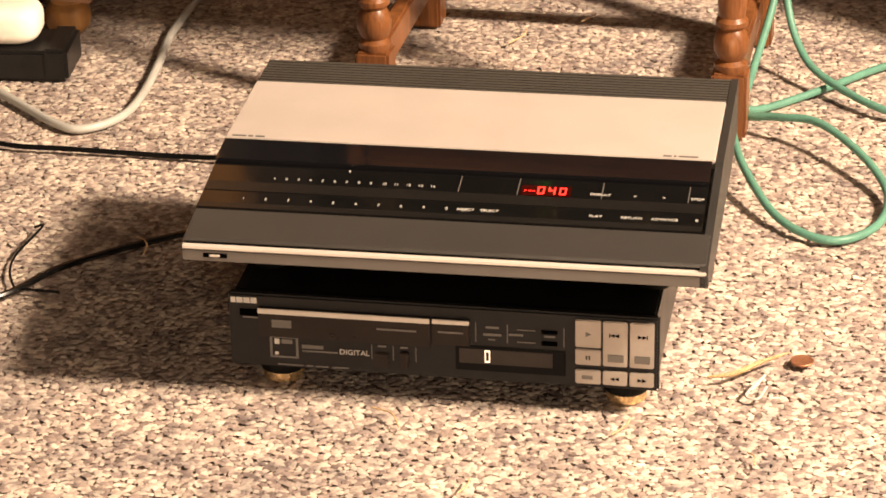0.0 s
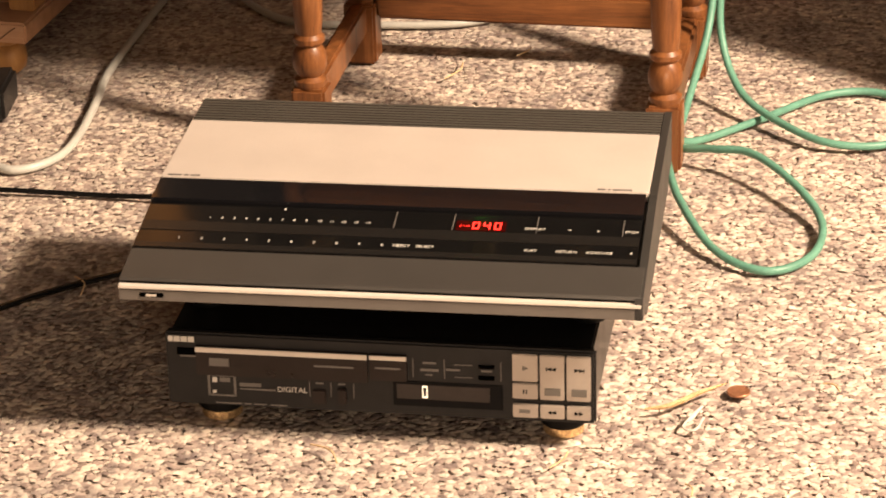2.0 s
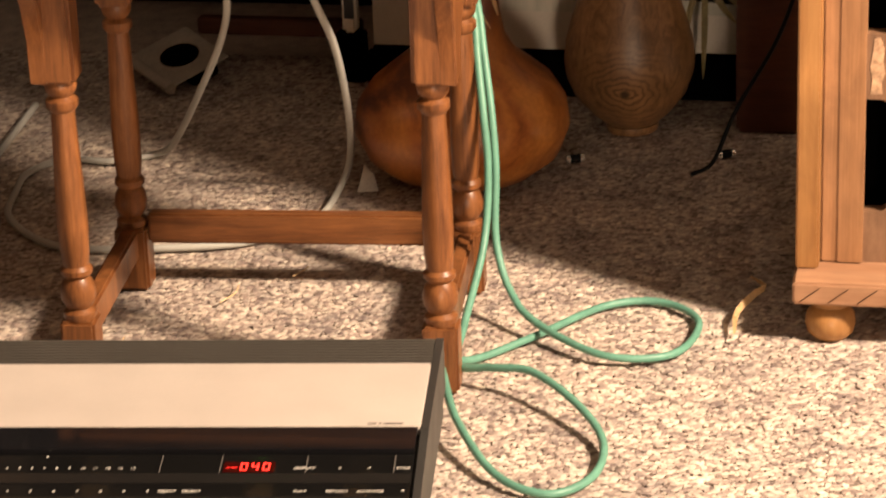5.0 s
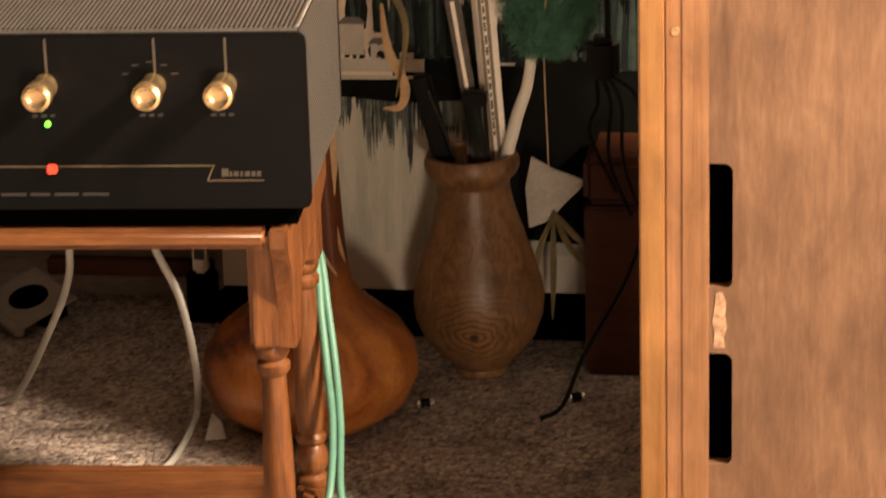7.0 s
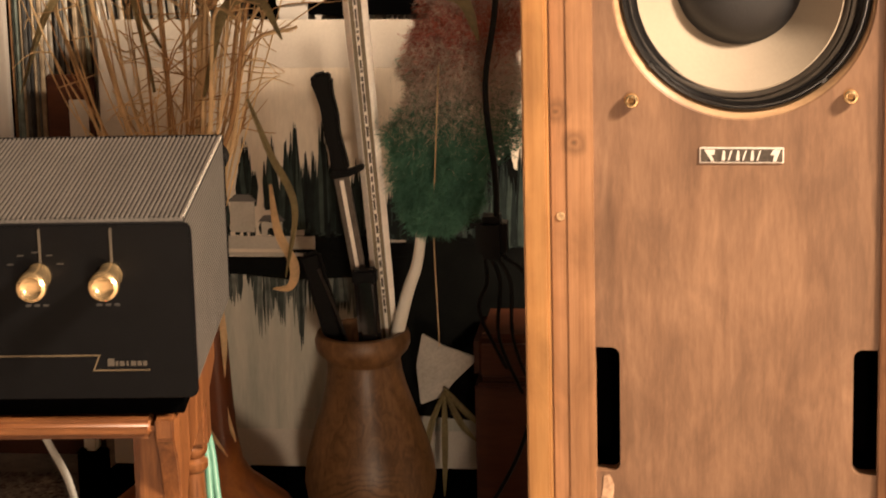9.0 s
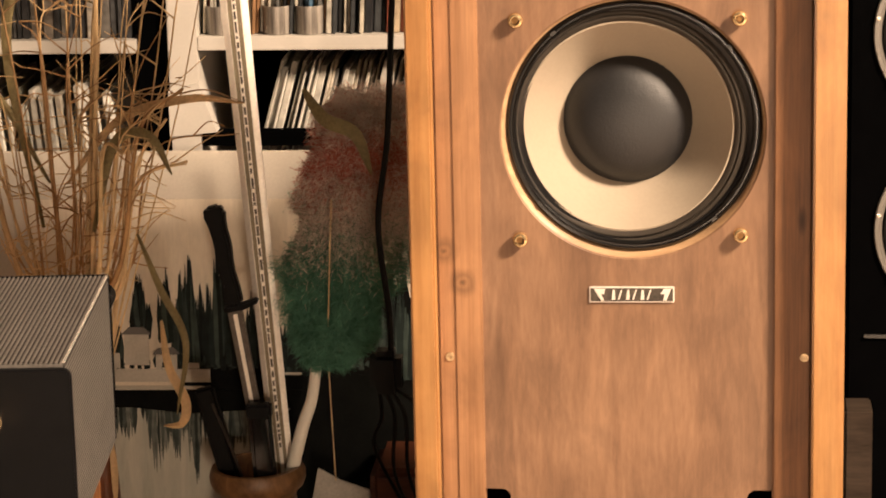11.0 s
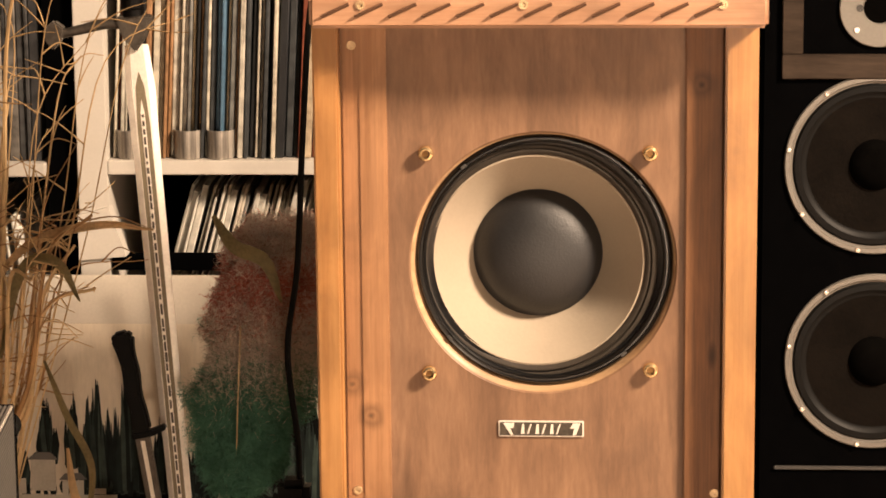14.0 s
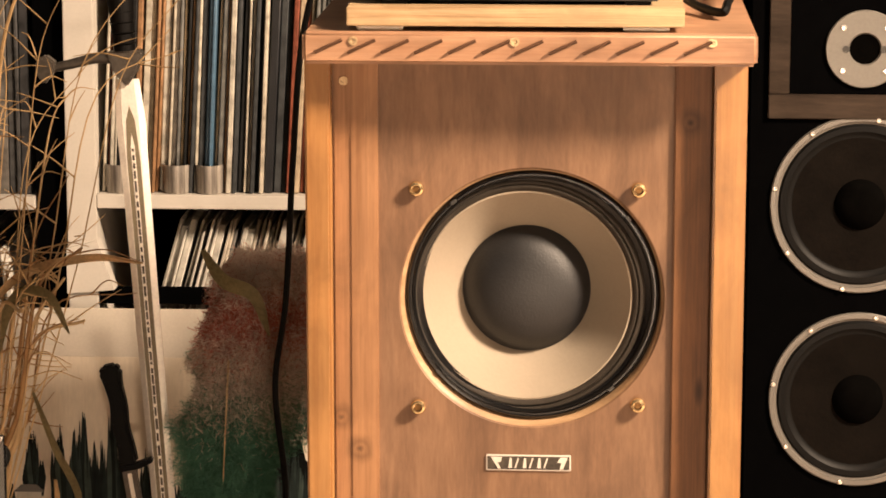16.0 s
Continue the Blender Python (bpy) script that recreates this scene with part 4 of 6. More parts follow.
part("display_glass", prism([(0.1185, 0.165), (0.1185, 0.1758), (0.1565, 0.1775), (0.1565, 0.168)], "x", 0.001, BW - 0.008, None, 0.0004), M_GLASSBLACK, bo, "mirror-black glass window")
part("lid_plate", prism([(0.1575, 0.168), (0.1575, 0.1778), (0.2815, 0.1785), (0.2815, 0.168)], "x", 0.0006, BW - 0.006, None, 0.0008), M_ALU, bo, "brushed pale aluminium lid")
part("side_trim", prism([(0.0, H0), (0.0, 0.156), (0.157, 0.1765), (0.335, 0.1778), (0.336, 0.13), (0.05, 0.128)], "x", BW - 0.0055, BW + 0.001), M_DARKGREY, bo, "grey side cheek", False)
# the shallow gaps between ribs get their shade from this black bed
part("vent_bed", box(0.001, BW - 0.006, 0.282, 0.3355, 0.16, 0.1768, 0), M_GAP, bo, "", False)
for i in range(9):
    y = 0.2835 + i * 0.00585
    part("vent_rib", box(0.001, BW - 0.006, y, y + 0.0039, 0.1768, 0.1775, 0.0002), M_RIB, bo)


def on_glass(x, v):
    """A place on the sloping touch panel; v runs from its front edge to its back."""
    return pose(x, 0.0466 + 0.0704 * v, 0.1636 + 0.0088 * v + 0.0002, 7.1, 0, 0)


def glass_mark(x0, x1, v0, v1, mat, name="printed_mark"):
    a, b = 0.0704 * v0, 0.0704 * v1
    return part(name, box(x0, x1, a, b, -0.0003, 0.0003, 0), mat, glass, "", False, pose(0, 0.0466, 0.1637, 7.1, 0, 0))


M_BAND = plain("matt_band", (0.0096, 0.0089, 0.0083), 0.22)
glass_mark(0.0015, BW - 0.0085, 0.4, 0.6, M_BAND, "grey_band")
glass_mark(0.0015, BW - 0.0085, 0.02, 0.13, M_BAND, "grey_band")
for i in range(14):
    x = 0.0555 + i * 0.0101
    letters("number", str(i + 1), 0.0042, M_PALEMARK, glass, on_glass(x, 0.68))
for i, c in enumerate("1234567890"):
    letters("number", c, 0.0045, M_PALEMARK, glass, on_glass(0.036 + i * 0.0187, 0.215))
for text, x, v in (("REJECT", 0.2168, 0.215), ("SELECT", 0.236, 0.215), ("PLAY", 0.3245, 0.215), ("RETURN", 0.35, 0.215), ("ADVANCE", 0.3745, 0.215), ("DISPLAY", 0.3215, 0.68), ("<", 0.357, 0.68), (">", 0.3805, 0.68), ("STOP", 0.4035, 0.68)):
    letters("key_word", text, 0.0046, M_PALEMARK, glass, on_glass(x - 0.003, v))
for x in (0.2105, 0.259, 0.328, 0.3985):
    glass_mark(x, x + 0.0006, 0.62, 0.97, M_GREYMARK)
glass_mark(0.116, 0.1175, 0.93, 0.96, M_PALEMARK)
glass_mark(0.407, 0.409, 0.24, 0.27, M_PALEMARK)
glass_mark(0.262, 0.303, 0.62, 0.83, plain("red_window", (0.03, 0.0015, 0.001), 0.15), "display_window")


def digit(x, v, segs, w=0.0056, h=0.0105):
    """One figure of the red display, of the seven bars named."""
    t = 0.0011
    lay = {"a": (0, w, h - t, h), "d": (0, w, 0, t), "g": (0, w, h / 2 - t / 2, h / 2 + t / 2), "f": (0, t, h / 2, h), "b": (w - t, w, h / 2, h), "e": (0, t, 0, h / 2), "c": (w - t, w, 0, h / 2)}
    for s in segs:
        a, b, c, d = lay[s]
        part("display_digit", box(a, b, c, d, 0, 0.0005, 0), M_RED, glass, "", False, on_glass(x, v))


digit(0.2755, 0.65, "abcdef")
digit(0.2845, 0.65, "fgbc")
digit(0.2935, 0.65, "abcdef")
for a, b in ((0.2645, 0.2665), (0.268, 0.2735)):
    glass_mark(a, b, 0.7, 0.73, M_RED, "display_digit")
for a, b, y in ((0.372, 0.379, 0.1605), (0.381, 0.383, 0.1605), (0.385, 0.401, 0.1605), (0.006, 0.018, 0.1605), (0.02, 0.024, 0.1605), (0.026, 0.034, 0.1605)):
    part("printed_mark", box(a, b, y, y + 0.0022, 0.1778, 0.1784, 0), M_GREYMARK, bo, "", False)
part("button_slot", box(0.017, 0.037, -0.0006, 0.002, 0.1415, 0.1455, 0.0005), M_BLACK, bo)
part("slot_button", box(0.0225, 0.031, -0.0012, 0.002, 0.1424, 0.1446, 0.0004), M_SILVER, bo)

# ---- black loudspeaker ----
bs = thing("black_loudspeaker", pose(0.272, -0.273, 0), "tall black loudspeaker with two silver-rimmed drivers and a pale tweeter", "loudspeaker")
part("cabinet", box(0, 0.3, 0.0, 0.35, 0.0, 1.25, 0.004), M_BLACK, bs)
for cz, cx in ((0.795, 0.125), (0.576, 0.128)):
    d = part("driver_rim", lathe([(0.0985, 0.0), (0.0985, 0.003), (0.0972, 0.0042), (0.0925, 0.0042), (0.0915, 0.002), (0.0895, 0.0015), (0.0895, 0.0)], 64, "y", (cx, 0, cz)), M_FOAM, bs, "silver driver rim")
    part("surround", lathe([(0.0896, 0.001), (0.087, 0.004), (0.081, 0.0045), (0.077, 0.001), (0.074, 0.0008)], 56, "y", (cx, 0, cz)), M_RUBBER, d)
    part("cone", lathe([(0.0741, 0.0012), (0.06, 0.001), (0.04, 0.0007), (0.0281, 0.0005)], 56, "y", (cx, 0, cz)), M_DRIVERCONE, d, "dark cone")
    part("dust_cap", lathe([(0.028, 0.0005), (0.025, 0.005), (0.015, 0.0095), (0, 0.011)], 40, "y", (cx, 0, cz)), M_BLACKCAP, d)
    for i in range(8):
        a = radians(22.5 + 12 + 45 * i)
        part("screw_head", lathe([(0.0028, 0.0045), (0.0026, 0.0062), (0.0015, 0.0066), (0, 0.0064)], 12, "y", (cx + 0.095 * math.cos(a), 0, cz + 0.095 * math.sin(a))), M_CHROME, d)
tw = part("tweeter_flange", lathe([(0.0425, 0.0), (0.0425, 0.002), (0.0415, 0.003), (0.018, 0.0032), (0.0165, 0.0015), (0.0165, 0.0005)], 48, "y", (0.1255, -0.001, 0.966)), M_FOAM, bs, "pale round tweeter plate")
part("tweeter_throat", lathe([(0.0165, 0.0015), (0.014, 0.0009), (0.006, 0.0007), (0, 0.002)], 32, "y", (0.1255, -0.001, 0.966)), M_GAP, tw)
for i in range(4):
    a = radians(45 + 90 * i)
    part("screw_head", lathe([(0.0033, 0.003), (0.003, 0.0045), (0, 0.0048)], 12, "y", (0.1255 + 0.033 * math.cos(a), -0.001, 0.966 + 0.033 * math.sin(a))), M_CHROME, tw)
for q in (-0.0205, 0.0205):
    part("screw_head", lathe([(0.004, 0.003), (0.004, 0.004), (0.0022, 0.004), (0.0022, 0.0032), (0, 0.0032)], 14, "y", (0.1255 + q, -0.001, 0.966)), M_DARKGREY, tw)
part("wood_trim", box(0.0225, 0.045, -0.006, 0.0, 0.9165, 1.03, 0.001), M_TRIM, bs, "weathered brown wood strip")
part("wood_trim", box(0.0225, 0.29, -0.006, 0.0, 0.8895, 0.9162, 0.001), M_TRIM, bs, "weathered brown wood strip")
part("top_trim", box(0.0225, 0.29, -0.005, 0.0, 1.0305, 1.045, 0.001), M_BLACK, bs)
part("lower_ledge", box(0.02, 0.28, -0.004, 0.0, 0.4525, 0.4565, 0.001), M_DARKGREY, bs)
bx = thing("small_wooden_box", pose(0.3, -0.33, 0), "small dark brown wooden box beside the black loudspeaker", "box")
part("case", box(-0.03, 0.0, 0.0, 0.05, 0.0, 0.385, 0.002), M_TRIM, bx)

# ---- record shelves ----
sh = thing("record_shelf", pose(0, -0.03, 0), "white open shelving packed with records", "shelf")
part("upright", box(-0.524, -0.488, 0.0, 0.3, 0.0, 1.6, 0.001), M_WHITE, sh, "white laminate upright")
part("shelf_board", box(-0.4878, 0.55, 0.0, 0.3, 0.7385, 0.7555, 0.001), M_WHITE, sh, "white shelf board")
part("shelf_board", box(-0.4878, 0.55, 0.0, 0.3, 0.377, 0.395, 0.001), M_WHITE, sh)
part("shelf_board", box(-0.4878, 0.55, 0.0, 0.3, 1.19, 1.208, 0.001), M_WHITE, sh)
# shelf back coloured near black, as the shade behind the records
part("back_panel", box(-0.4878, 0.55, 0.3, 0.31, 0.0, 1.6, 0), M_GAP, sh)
part("dark_ledge", box(-0.487, -0.2, 0.002, 0.03, 0.622, 0.6385, 0.001), M_BLACK, sh, "black ledge")
part("upright_bracket", prism([(-0.525, 0.69), (-0.488, 0.70), (-0.468, 0.64), (-0.525, 0.635)], "y", -0.004, 0.02), M_WHITE, sh, "", False)
s2 = thing("second_record_shelf", pose(0, -0.03, 0), "dark shelving with white-edged boards and black record boxes", "shelf")
# black strip that fills the space between the two shelf units
part("upright", box(-0.563, -0.5245, 0.012, 0.3, 0.0, 1.6, 0.001), M_BLACK, s2, "black strip between the two shelf units")
part("shelf_board", box(-1.25, -0.5635, 0.0, 0.3, 0.7355, 0.7515, 0.001), M_WHITE, s2, "white-edged shelf board")
part("shelf_board", box(-1.25, -0.5635, 0.01, 0.3, 0.385, 0.4, 0.001), M_BLACK, s2)
part("upright", box(-0.985, -0.868, 0.0, 0.02, 0.4, 0.735, 0.001), M_WHITE, s2, "white upright")
# same near-black back: the shelf's depth of shade is in its colour
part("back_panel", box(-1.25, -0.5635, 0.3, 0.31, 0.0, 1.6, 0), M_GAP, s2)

SLEEVE = [(0.0, (0.4, 0.32, 0.22)), (0.11, (0.045, 0.048, 0.05)), (0.2, (0.44, 0.41, 0.345)), (0.31, (0.15, 0.15, 0.14)), (0.39, (0.27, 0.15, 0.075)), (0.47, (0.46, 0.42, 0.34)), (0.57, (0.1, 0.1, 0.095)), (0.64, (0.36, 0.27, 0.17)), (0.73, (0.2, 0.06, 0.035)), (0.77, (0.47, 0.44, 0.39)), (0.86, (0.0136, 0.0136, 0.0136)), (0.95, (0.2, 0.25, 0.23))]
M_SLEEVE = per_piece("record_sleeve", SLEEVE, 0.6, False, 0.5)
M_DARKSLEEVE = per_piece("dark_sleeve", [(0.0, (0.0255, 0.0255, 0.0272)), (0.4, (0.0578, 0.0578, 0.0578)), (0.75, (0.1020, 0.0952, 0.0884)), (0.9, (0.2040, 0.1836, 0.1530)), (1.0, (0.2890, 0.2550, 0.2125))], 0.5, False, 0.6)
M_PALESLEEVE = per_piece("pale_sleeve", [(0.0, (0.462, 0.442, 0.388)), (0.3, (0.34, 0.32, 0.272)), (0.5, (0.503, 0.476, 0.422)), (0.68, (0.136, 0.129, 0.116)), (0.78, (0.422, 0.381, 0.313)), (0.9, (0.204, 0.197, 0.15)), (1.0, (0.51, 0.49, 0.442))], 0.55, False, 0.4)
M_BLUE = plain("blue_sleeve", (0.05, 0.105, 0.165), 0.5, 0, 0.4, 60)
# bright and dark reflections on the cups are put into colour as streaks
M_CUP = wood("brushed_cup_reflections", (0.62, 0.58, 0.52), (0.09, 0.08, 0.072), 2, 0.38, 110, 1.0, 0.0)
M_CUP.node_tree.nodes["Principled BSDF"].inputs["Metallic"].default_value = 0.55
M_SLEEVEBLACK = plain("black_sleeve", (0.012, 0.013, 0.015), 0.45, 0, 0.3, 60)
for c in (M_SLEEVE, M_PALESLEEVE):
    c.node_tree.nodes["Color Ramp"].color_ramp.interpolation = "CONSTANT"
rnd = random.Random(4)


def sleeve(x, w, z, h, lean, mat, y=0.012, deep=0.27):
    """One record sleeve with a rounded spine."""
    o = single("record_sleeve", box(-w / 2, w / 2, 0, deep, 0, h, min(0.0012, w * 0.3), 1), mat, LABELS.get(mat.name, "worn cardboard record sleeve standing on a shelf"), "record", "records on the shelves", m=pose(x, -0.03 + y, z, 0, lean, 0))
    return o


LABELS = {"dark_sleeve": "dark record sleeve standing on a shelf", "pale_sleeve": "pale record sleeve leaning on a low shelf", "blue_sleeve": "blue record sleeve standing on a shelf", "black_sleeve": "black record sleeve standing on a shelf"}
x = -0.484
while x < 0.2:
    w = rnd.choice((0.003, 0.0035, 0.004, 0.005, 0.0065, 0.0085))
    mat = M_SLEEVE
    if -0.363 < x < -0.352:
        mat, w = M_BLUE, 0.0045
    elif -0.292 < x < -0.281:
        mat, w = M_SLEEVEBLACK, 0.01
    sleeve(x + w / 2, w, 0.7557 + abs(math.sin(radians(3.0))) * w * 0.5, 0.313 + rnd.uniform(-0.004, 0.003), 3.0 + rnd.uniform(-0.3, 0.3), mat, 0.012 + rnd.uniform(0, 0.014))
    x += w + 0.0009
x = -0.4875
while x < 0.05:
    w = rnd.choice((0.003, 0.0045, 0.004, 0.006, 0.008))
    sleeve(x + w / 2, w, 0.3953 + w * 0.17, 0.333 + rnd.uniform(-0.014, 0.006), 16 - 6 * (x + 0.487) / 0.3 + rnd.uniform(-0.5, 0.5), M_PALESLEEVE, 0.03 + rnd.uniform(0, 0.02), 0.24)
    x += w + 0.0016
x = -1.05
while x < -0.572:
    w = rnd.choice((0.004, 0.005, 0.007, 0.009, 0.012))
    sleeve(x + w / 2, w, 0.7517, 0.31 + rnd.uniform(-0.02, 0.0), 0, M_DARKSLEEVE, 0.014 + rnd.uniform(0, 0.01), 0.26)
    x += w + 0.0006
x = -0.867
while x < -0.575:
    w = rnd.choice((0.004, 0.006, 0.005, 0.008, 0.003))
    near = x < -0.76
    sleeve(x + w / 2, w, 0.4002 + w * (0 if near else 0.07), 0.315 + rnd.uniform(-0.02, 0.003) if near else 0.285 + rnd.uniform(-0.02, 0.01), 0 if near else -5 + rnd.uniform(-1.5, 1.5), M_SLEEVE if near else M_PALESLEEVE, 0.016 + rnd.uniform(0, 0.012), 0.25)
    x += w + (0.0006 if near else 0.0016)
fr = thing("small_picture_frame", pose(-0.775, -0.045, 0.4), "small dark wooden frame with a pale card", "picture frame")
part("frame", box(-0.04, 0.02, 0.0, 0.012, 0.0, 0.15, 0.002), M_BOXWOOD, fr)
part("card", box(-0.012, 0.012, -0.0015, 0.001, 0.03, 0.12, 0.0005), M_MOUNT, fr)
for i, xx in enumerate((-0.3935, -0.3545, -0.462)):
    c = single("metal_cup", lathe([(0, 0.0), (0.016, 0.0), (0.0172, 0.002), (0.0176, 0.034), (0.0169, 0.0345), (0.0164, 0.005), (0, 0.0045)], 36), M_CUP, "small straight brushed-metal cup on the shelf edge", "cup", "cups on the shelf", m=pose(xx, -0.008, 0.7557))

# ---- leaning picture ----
PIC = pose(-0.46, -0.085, 0.03, -3, 0, 0)
pc = thing("landscape_picture", PIC, "large mounted lakeside landscape picture leaning against the shelves", "picture")
part("mount", box(-0.285, 0.287, 0.0, 0.006, 0.03, 0.592, 0.001), M_MOUNT, pc, "cream mount")
part("base_rail", box(-0.285, 0.31, -0.004, 0.02, -0.03, 0.0295, 0.001), M_BLACK, pc)
part("painted_view", box(-0.24, 0.285, -0.0012, -0.0002, 0.079, 0.534, 0), M_VIEW, pc, "painted lake under a pale sky", False)
rp = random.Random(12)


def strokes(bm, cx, half, base, top, count, width, down=False):
    """A clump of upright brush strokes, ragged at their ends."""
    for _ in range(count):
        u = rp.uniform(-1, 1)
        x, w = cx + u * half, width * rp.uniform(0.5, 1.3)
        end = base + (top - base) * (1 - 0.55 * abs(u) ** 1.4) * rp.uniform(0.6, 1.05)
        start, lean = base + rp.uniform(-0.004, 0.004), rp.uniform(-0.003, 0.003)
        y = -0.0016 - rp.uniform(0, 0.0008)
        mid = start + (end - start) * 0.55
        poly = [(x - w, start), (x + w, start), (x + w * rp.uniform(0.7, 1.5) + lean, mid), (x + w * 0.1 + lean, end), (x - w * 0.1 + lean, end), (x - w * rp.uniform(0.7, 1.5) + lean, mid)]
        prism(poly if not down else poly[::-1], "y", y, -0.0011, bm)
    return bm


trees = bmesh.new()
for cx, half, base, top, count in ((-0.19, 0.035, 0.33, 0.43, 26), (-0.15, 0.02, 0.335, 0.42, 14), (-0.106, 0.01, 0.366, 0.447, 10), (-0.074, 0.009, 0.36, 0.455, 10), (-0.046, 0.02, 0.33, 0.47, 26), (-0.008, 0.022, 0.33, 0.465, 30), (0.035, 0.022, 0.33, 0.42, 22), (0.085, 0.03, 0.32, 0.4, 24), (0.205, 0.022, 0.315, 0.445, 34), (0.25, 0.02, 0.315, 0.53, 34), (0.275, 0.01, 0.315, 0.54, 14), (0.0, 0.19, 0.327, 0.352, 60)):
    strokes(trees, cx, half, base, top, int(count * 2.2), 0.0026)
tagged(part("painted_foliage", trees, M_FOLIAGE, pc, "", False), "dark brushed trees along the shore", kind="stuff")
mirror = bmesh.new()
for cx, half, top, count in ((-0.19, 0.04, 0.19, 20), (-0.125, 0.03, 0.235, 12), (-0.088, 0.012, 0.175, 9), (-0.066, 0.01, 0.2, 9), (-0.04, 0.014, 0.185, 14), (-0.01, 0.022, 0.2, 20), (0.03, 0.03, 0.19, 22)):
    strokes(mirror, cx, half, 0.284, top, int(count * 1.8), 0.0022, True)
tagged(part("painted_reflection", mirror, M_MIRRORED, pc, "", False), "streaked dark mirror image in the lake", kind="stuff")
ridge, x = [], -0.06
while x < 0.285:
    ridge.append((x, (0.405 if x > 0.17 else 0.335) + 0.09 * rp.random() * (0.9 if x < 0.06 else 0.4)))
    x += rp.uniform(0.004, 0.012)
part("painted_thicket", prism([(-0.062, 0.297)] + ridge + [(0.285, 0.36), (0.285, 0.297)], "y", -0.0015, -0.0011), M_BANK, pc, "dark painted thicket", False)
part("painted_quay", prism([(-0.24, 0.298), (0.12, 0.3), (0.12, 0.279), (0.02, 0.274), (-0.05, 0.27), (-0.12, 0.277), (-0.24, 0.275)], "y", -0.0026, -0.0012), M_BANK, pc, "dark painted quay", False)
part("painted_bank", prism([(0.045, 0.2), (0.09, 0.1), (0.285, 0.085), (0.285, 0.318), (0.2, 0.31), (0.15, 0.322), (0.1, 0.312), (0.07, 0.27)], "y", -0.0027, -0.0013), M_BANK, pc, "dark painted bank", False)
for x0, x1, z0, z1 in ((-0.165, -0.022, 0.309, 0.325), (-0.165, -0.03, 0.3, 0.304), (-0.126, -0.096, 0.33, 0.368), (-0.155, -0.132, 0.326, 0.345), (-0.052, -0.035, 0.326, 0.333), (0.06, 0.09, 0.3185, 0.3215)):
    part("painted_house", box(x0, x1, -0.003, -0.0013, z0, z1, 0), M_HOUSEPAINT, pc, "", False)
part("painted_gate", prism([(-0.088, 0.3252), (-0.088, 0.342), (-0.062, 0.343), (-0.062, 0.3252), (-0.07, 0.3252), (-0.0715, 0.334), (-0.0765, 0.336), (-0.0805, 0.333), (-0.081, 0.3252)], "y", -0.0033, -0.0013), M_HOUSEPAINT, pc, "pale arched gatehouse", False)
for poly in ([(-0.13, 0.368), (-0.092, 0.368), (-0.102, 0.377), (-0.12, 0.377)], [(-0.092, 0.3432), (-0.058, 0.3442), (-0.066, 0.352), (-0.085, 0.351)]):
    part("painted_roof", prism(poly, "y", -0.0031, -0.0014), M_GREYMARK, pc, "", False)
part("painted_boat", box(-0.05, -0.026, -0.0024, -0.0012, 0.1025, 0.106, 0), M_HOUSEPAINT, pc, "", False)

# ---- gourd with dry grasses ----
single("gourd", lathe([(0, 0.0), (0.05, 0.001), (0.085, 0.008), (0.113, 0.03), (0.1265, 0.062), (0.122, 0.092), (0.106, 0.116), (0.083, 0.135), (0.062, 0.152), (0.05, 0.172), (0.0445, 0.205), (0.042, 0.25), (0.0395, 0.31), (0.035, 0.38), (0.031, 0.45), (0.027, 0.452), (0.027, 0.3), (0, 0.2)], 56, wobble=0.03), M_GOURD, "large polished orange-brown bottle gourd on the carpet", "gourd", m=pose(-0.575, -0.375, 0))
gr = thing("dry_grass_bunch", pose(-0.578, -0.36, 0.3), "bunch of dry straw-coloured grasses standing in a gourd", "dried grasses")
rg = random.Random(21)
for i in range(62):
    a, spread = rg.uniform(0, 2 * math.pi), rg.uniform(0.03, 1.0) ** 0.9
    hgt = rg.uniform(0.45, 0.78) if i % 3 else rg.uniform(0.32, 0.5)
    dx, dy = math.cos(a) * spread * 0.24 * (hgt / 0.6), math.sin(a) * spread * 0.12
    dx = min(dx, 0.17) if dx > 0 else dx * 1.3
    thick = rg.choice((0.0012, 0.0015, 0.002, 0.0027, 0.004))
    bend = rg.uniform(-0.03, 0.03) if thick < 0.003 else 0.0
    b = [(rg.uniform(-0.007, 0.007), rg.uniform(-0.007, 0.007), 0.0), (dx * 0.3, dy * 0.2, 0.19), (dx * 0.62 + bend, dy * 0.45, hgt * 0.58), (dx * 0.88 + bend * 1.4, dy * 0.8, hgt * 0.86), (dx * 1.2 + bend * 3 + rg.uniform(-0.02, 0.04), dy * 1.2, hgt * rg.uniform(0.86, 1.02))]
    bm = tube(b, thick, 6, 6, taper=0.0005 if thick < 0.003 else 0.0016)
    line = spline(b, 6)
    for k in range(rg.randint(3, 8)):
        p = line[rg.randint(10, len(line) - 1)]
        q = p + Vector((rg.uniform(-0.07, 0.07), rg.uniform(-0.02, 0.02), rg.uniform(-0.02, 0.05)))
        tube([p, (p + q) / 2 + Vector((0, 0, rg.uniform(-0.002, 0.012))), q], 0.001, 4, 4, bm, 0.0004)
    part("stem", bm, M_STALKDARK if i % 4 == 0 else M_STALK, gr)


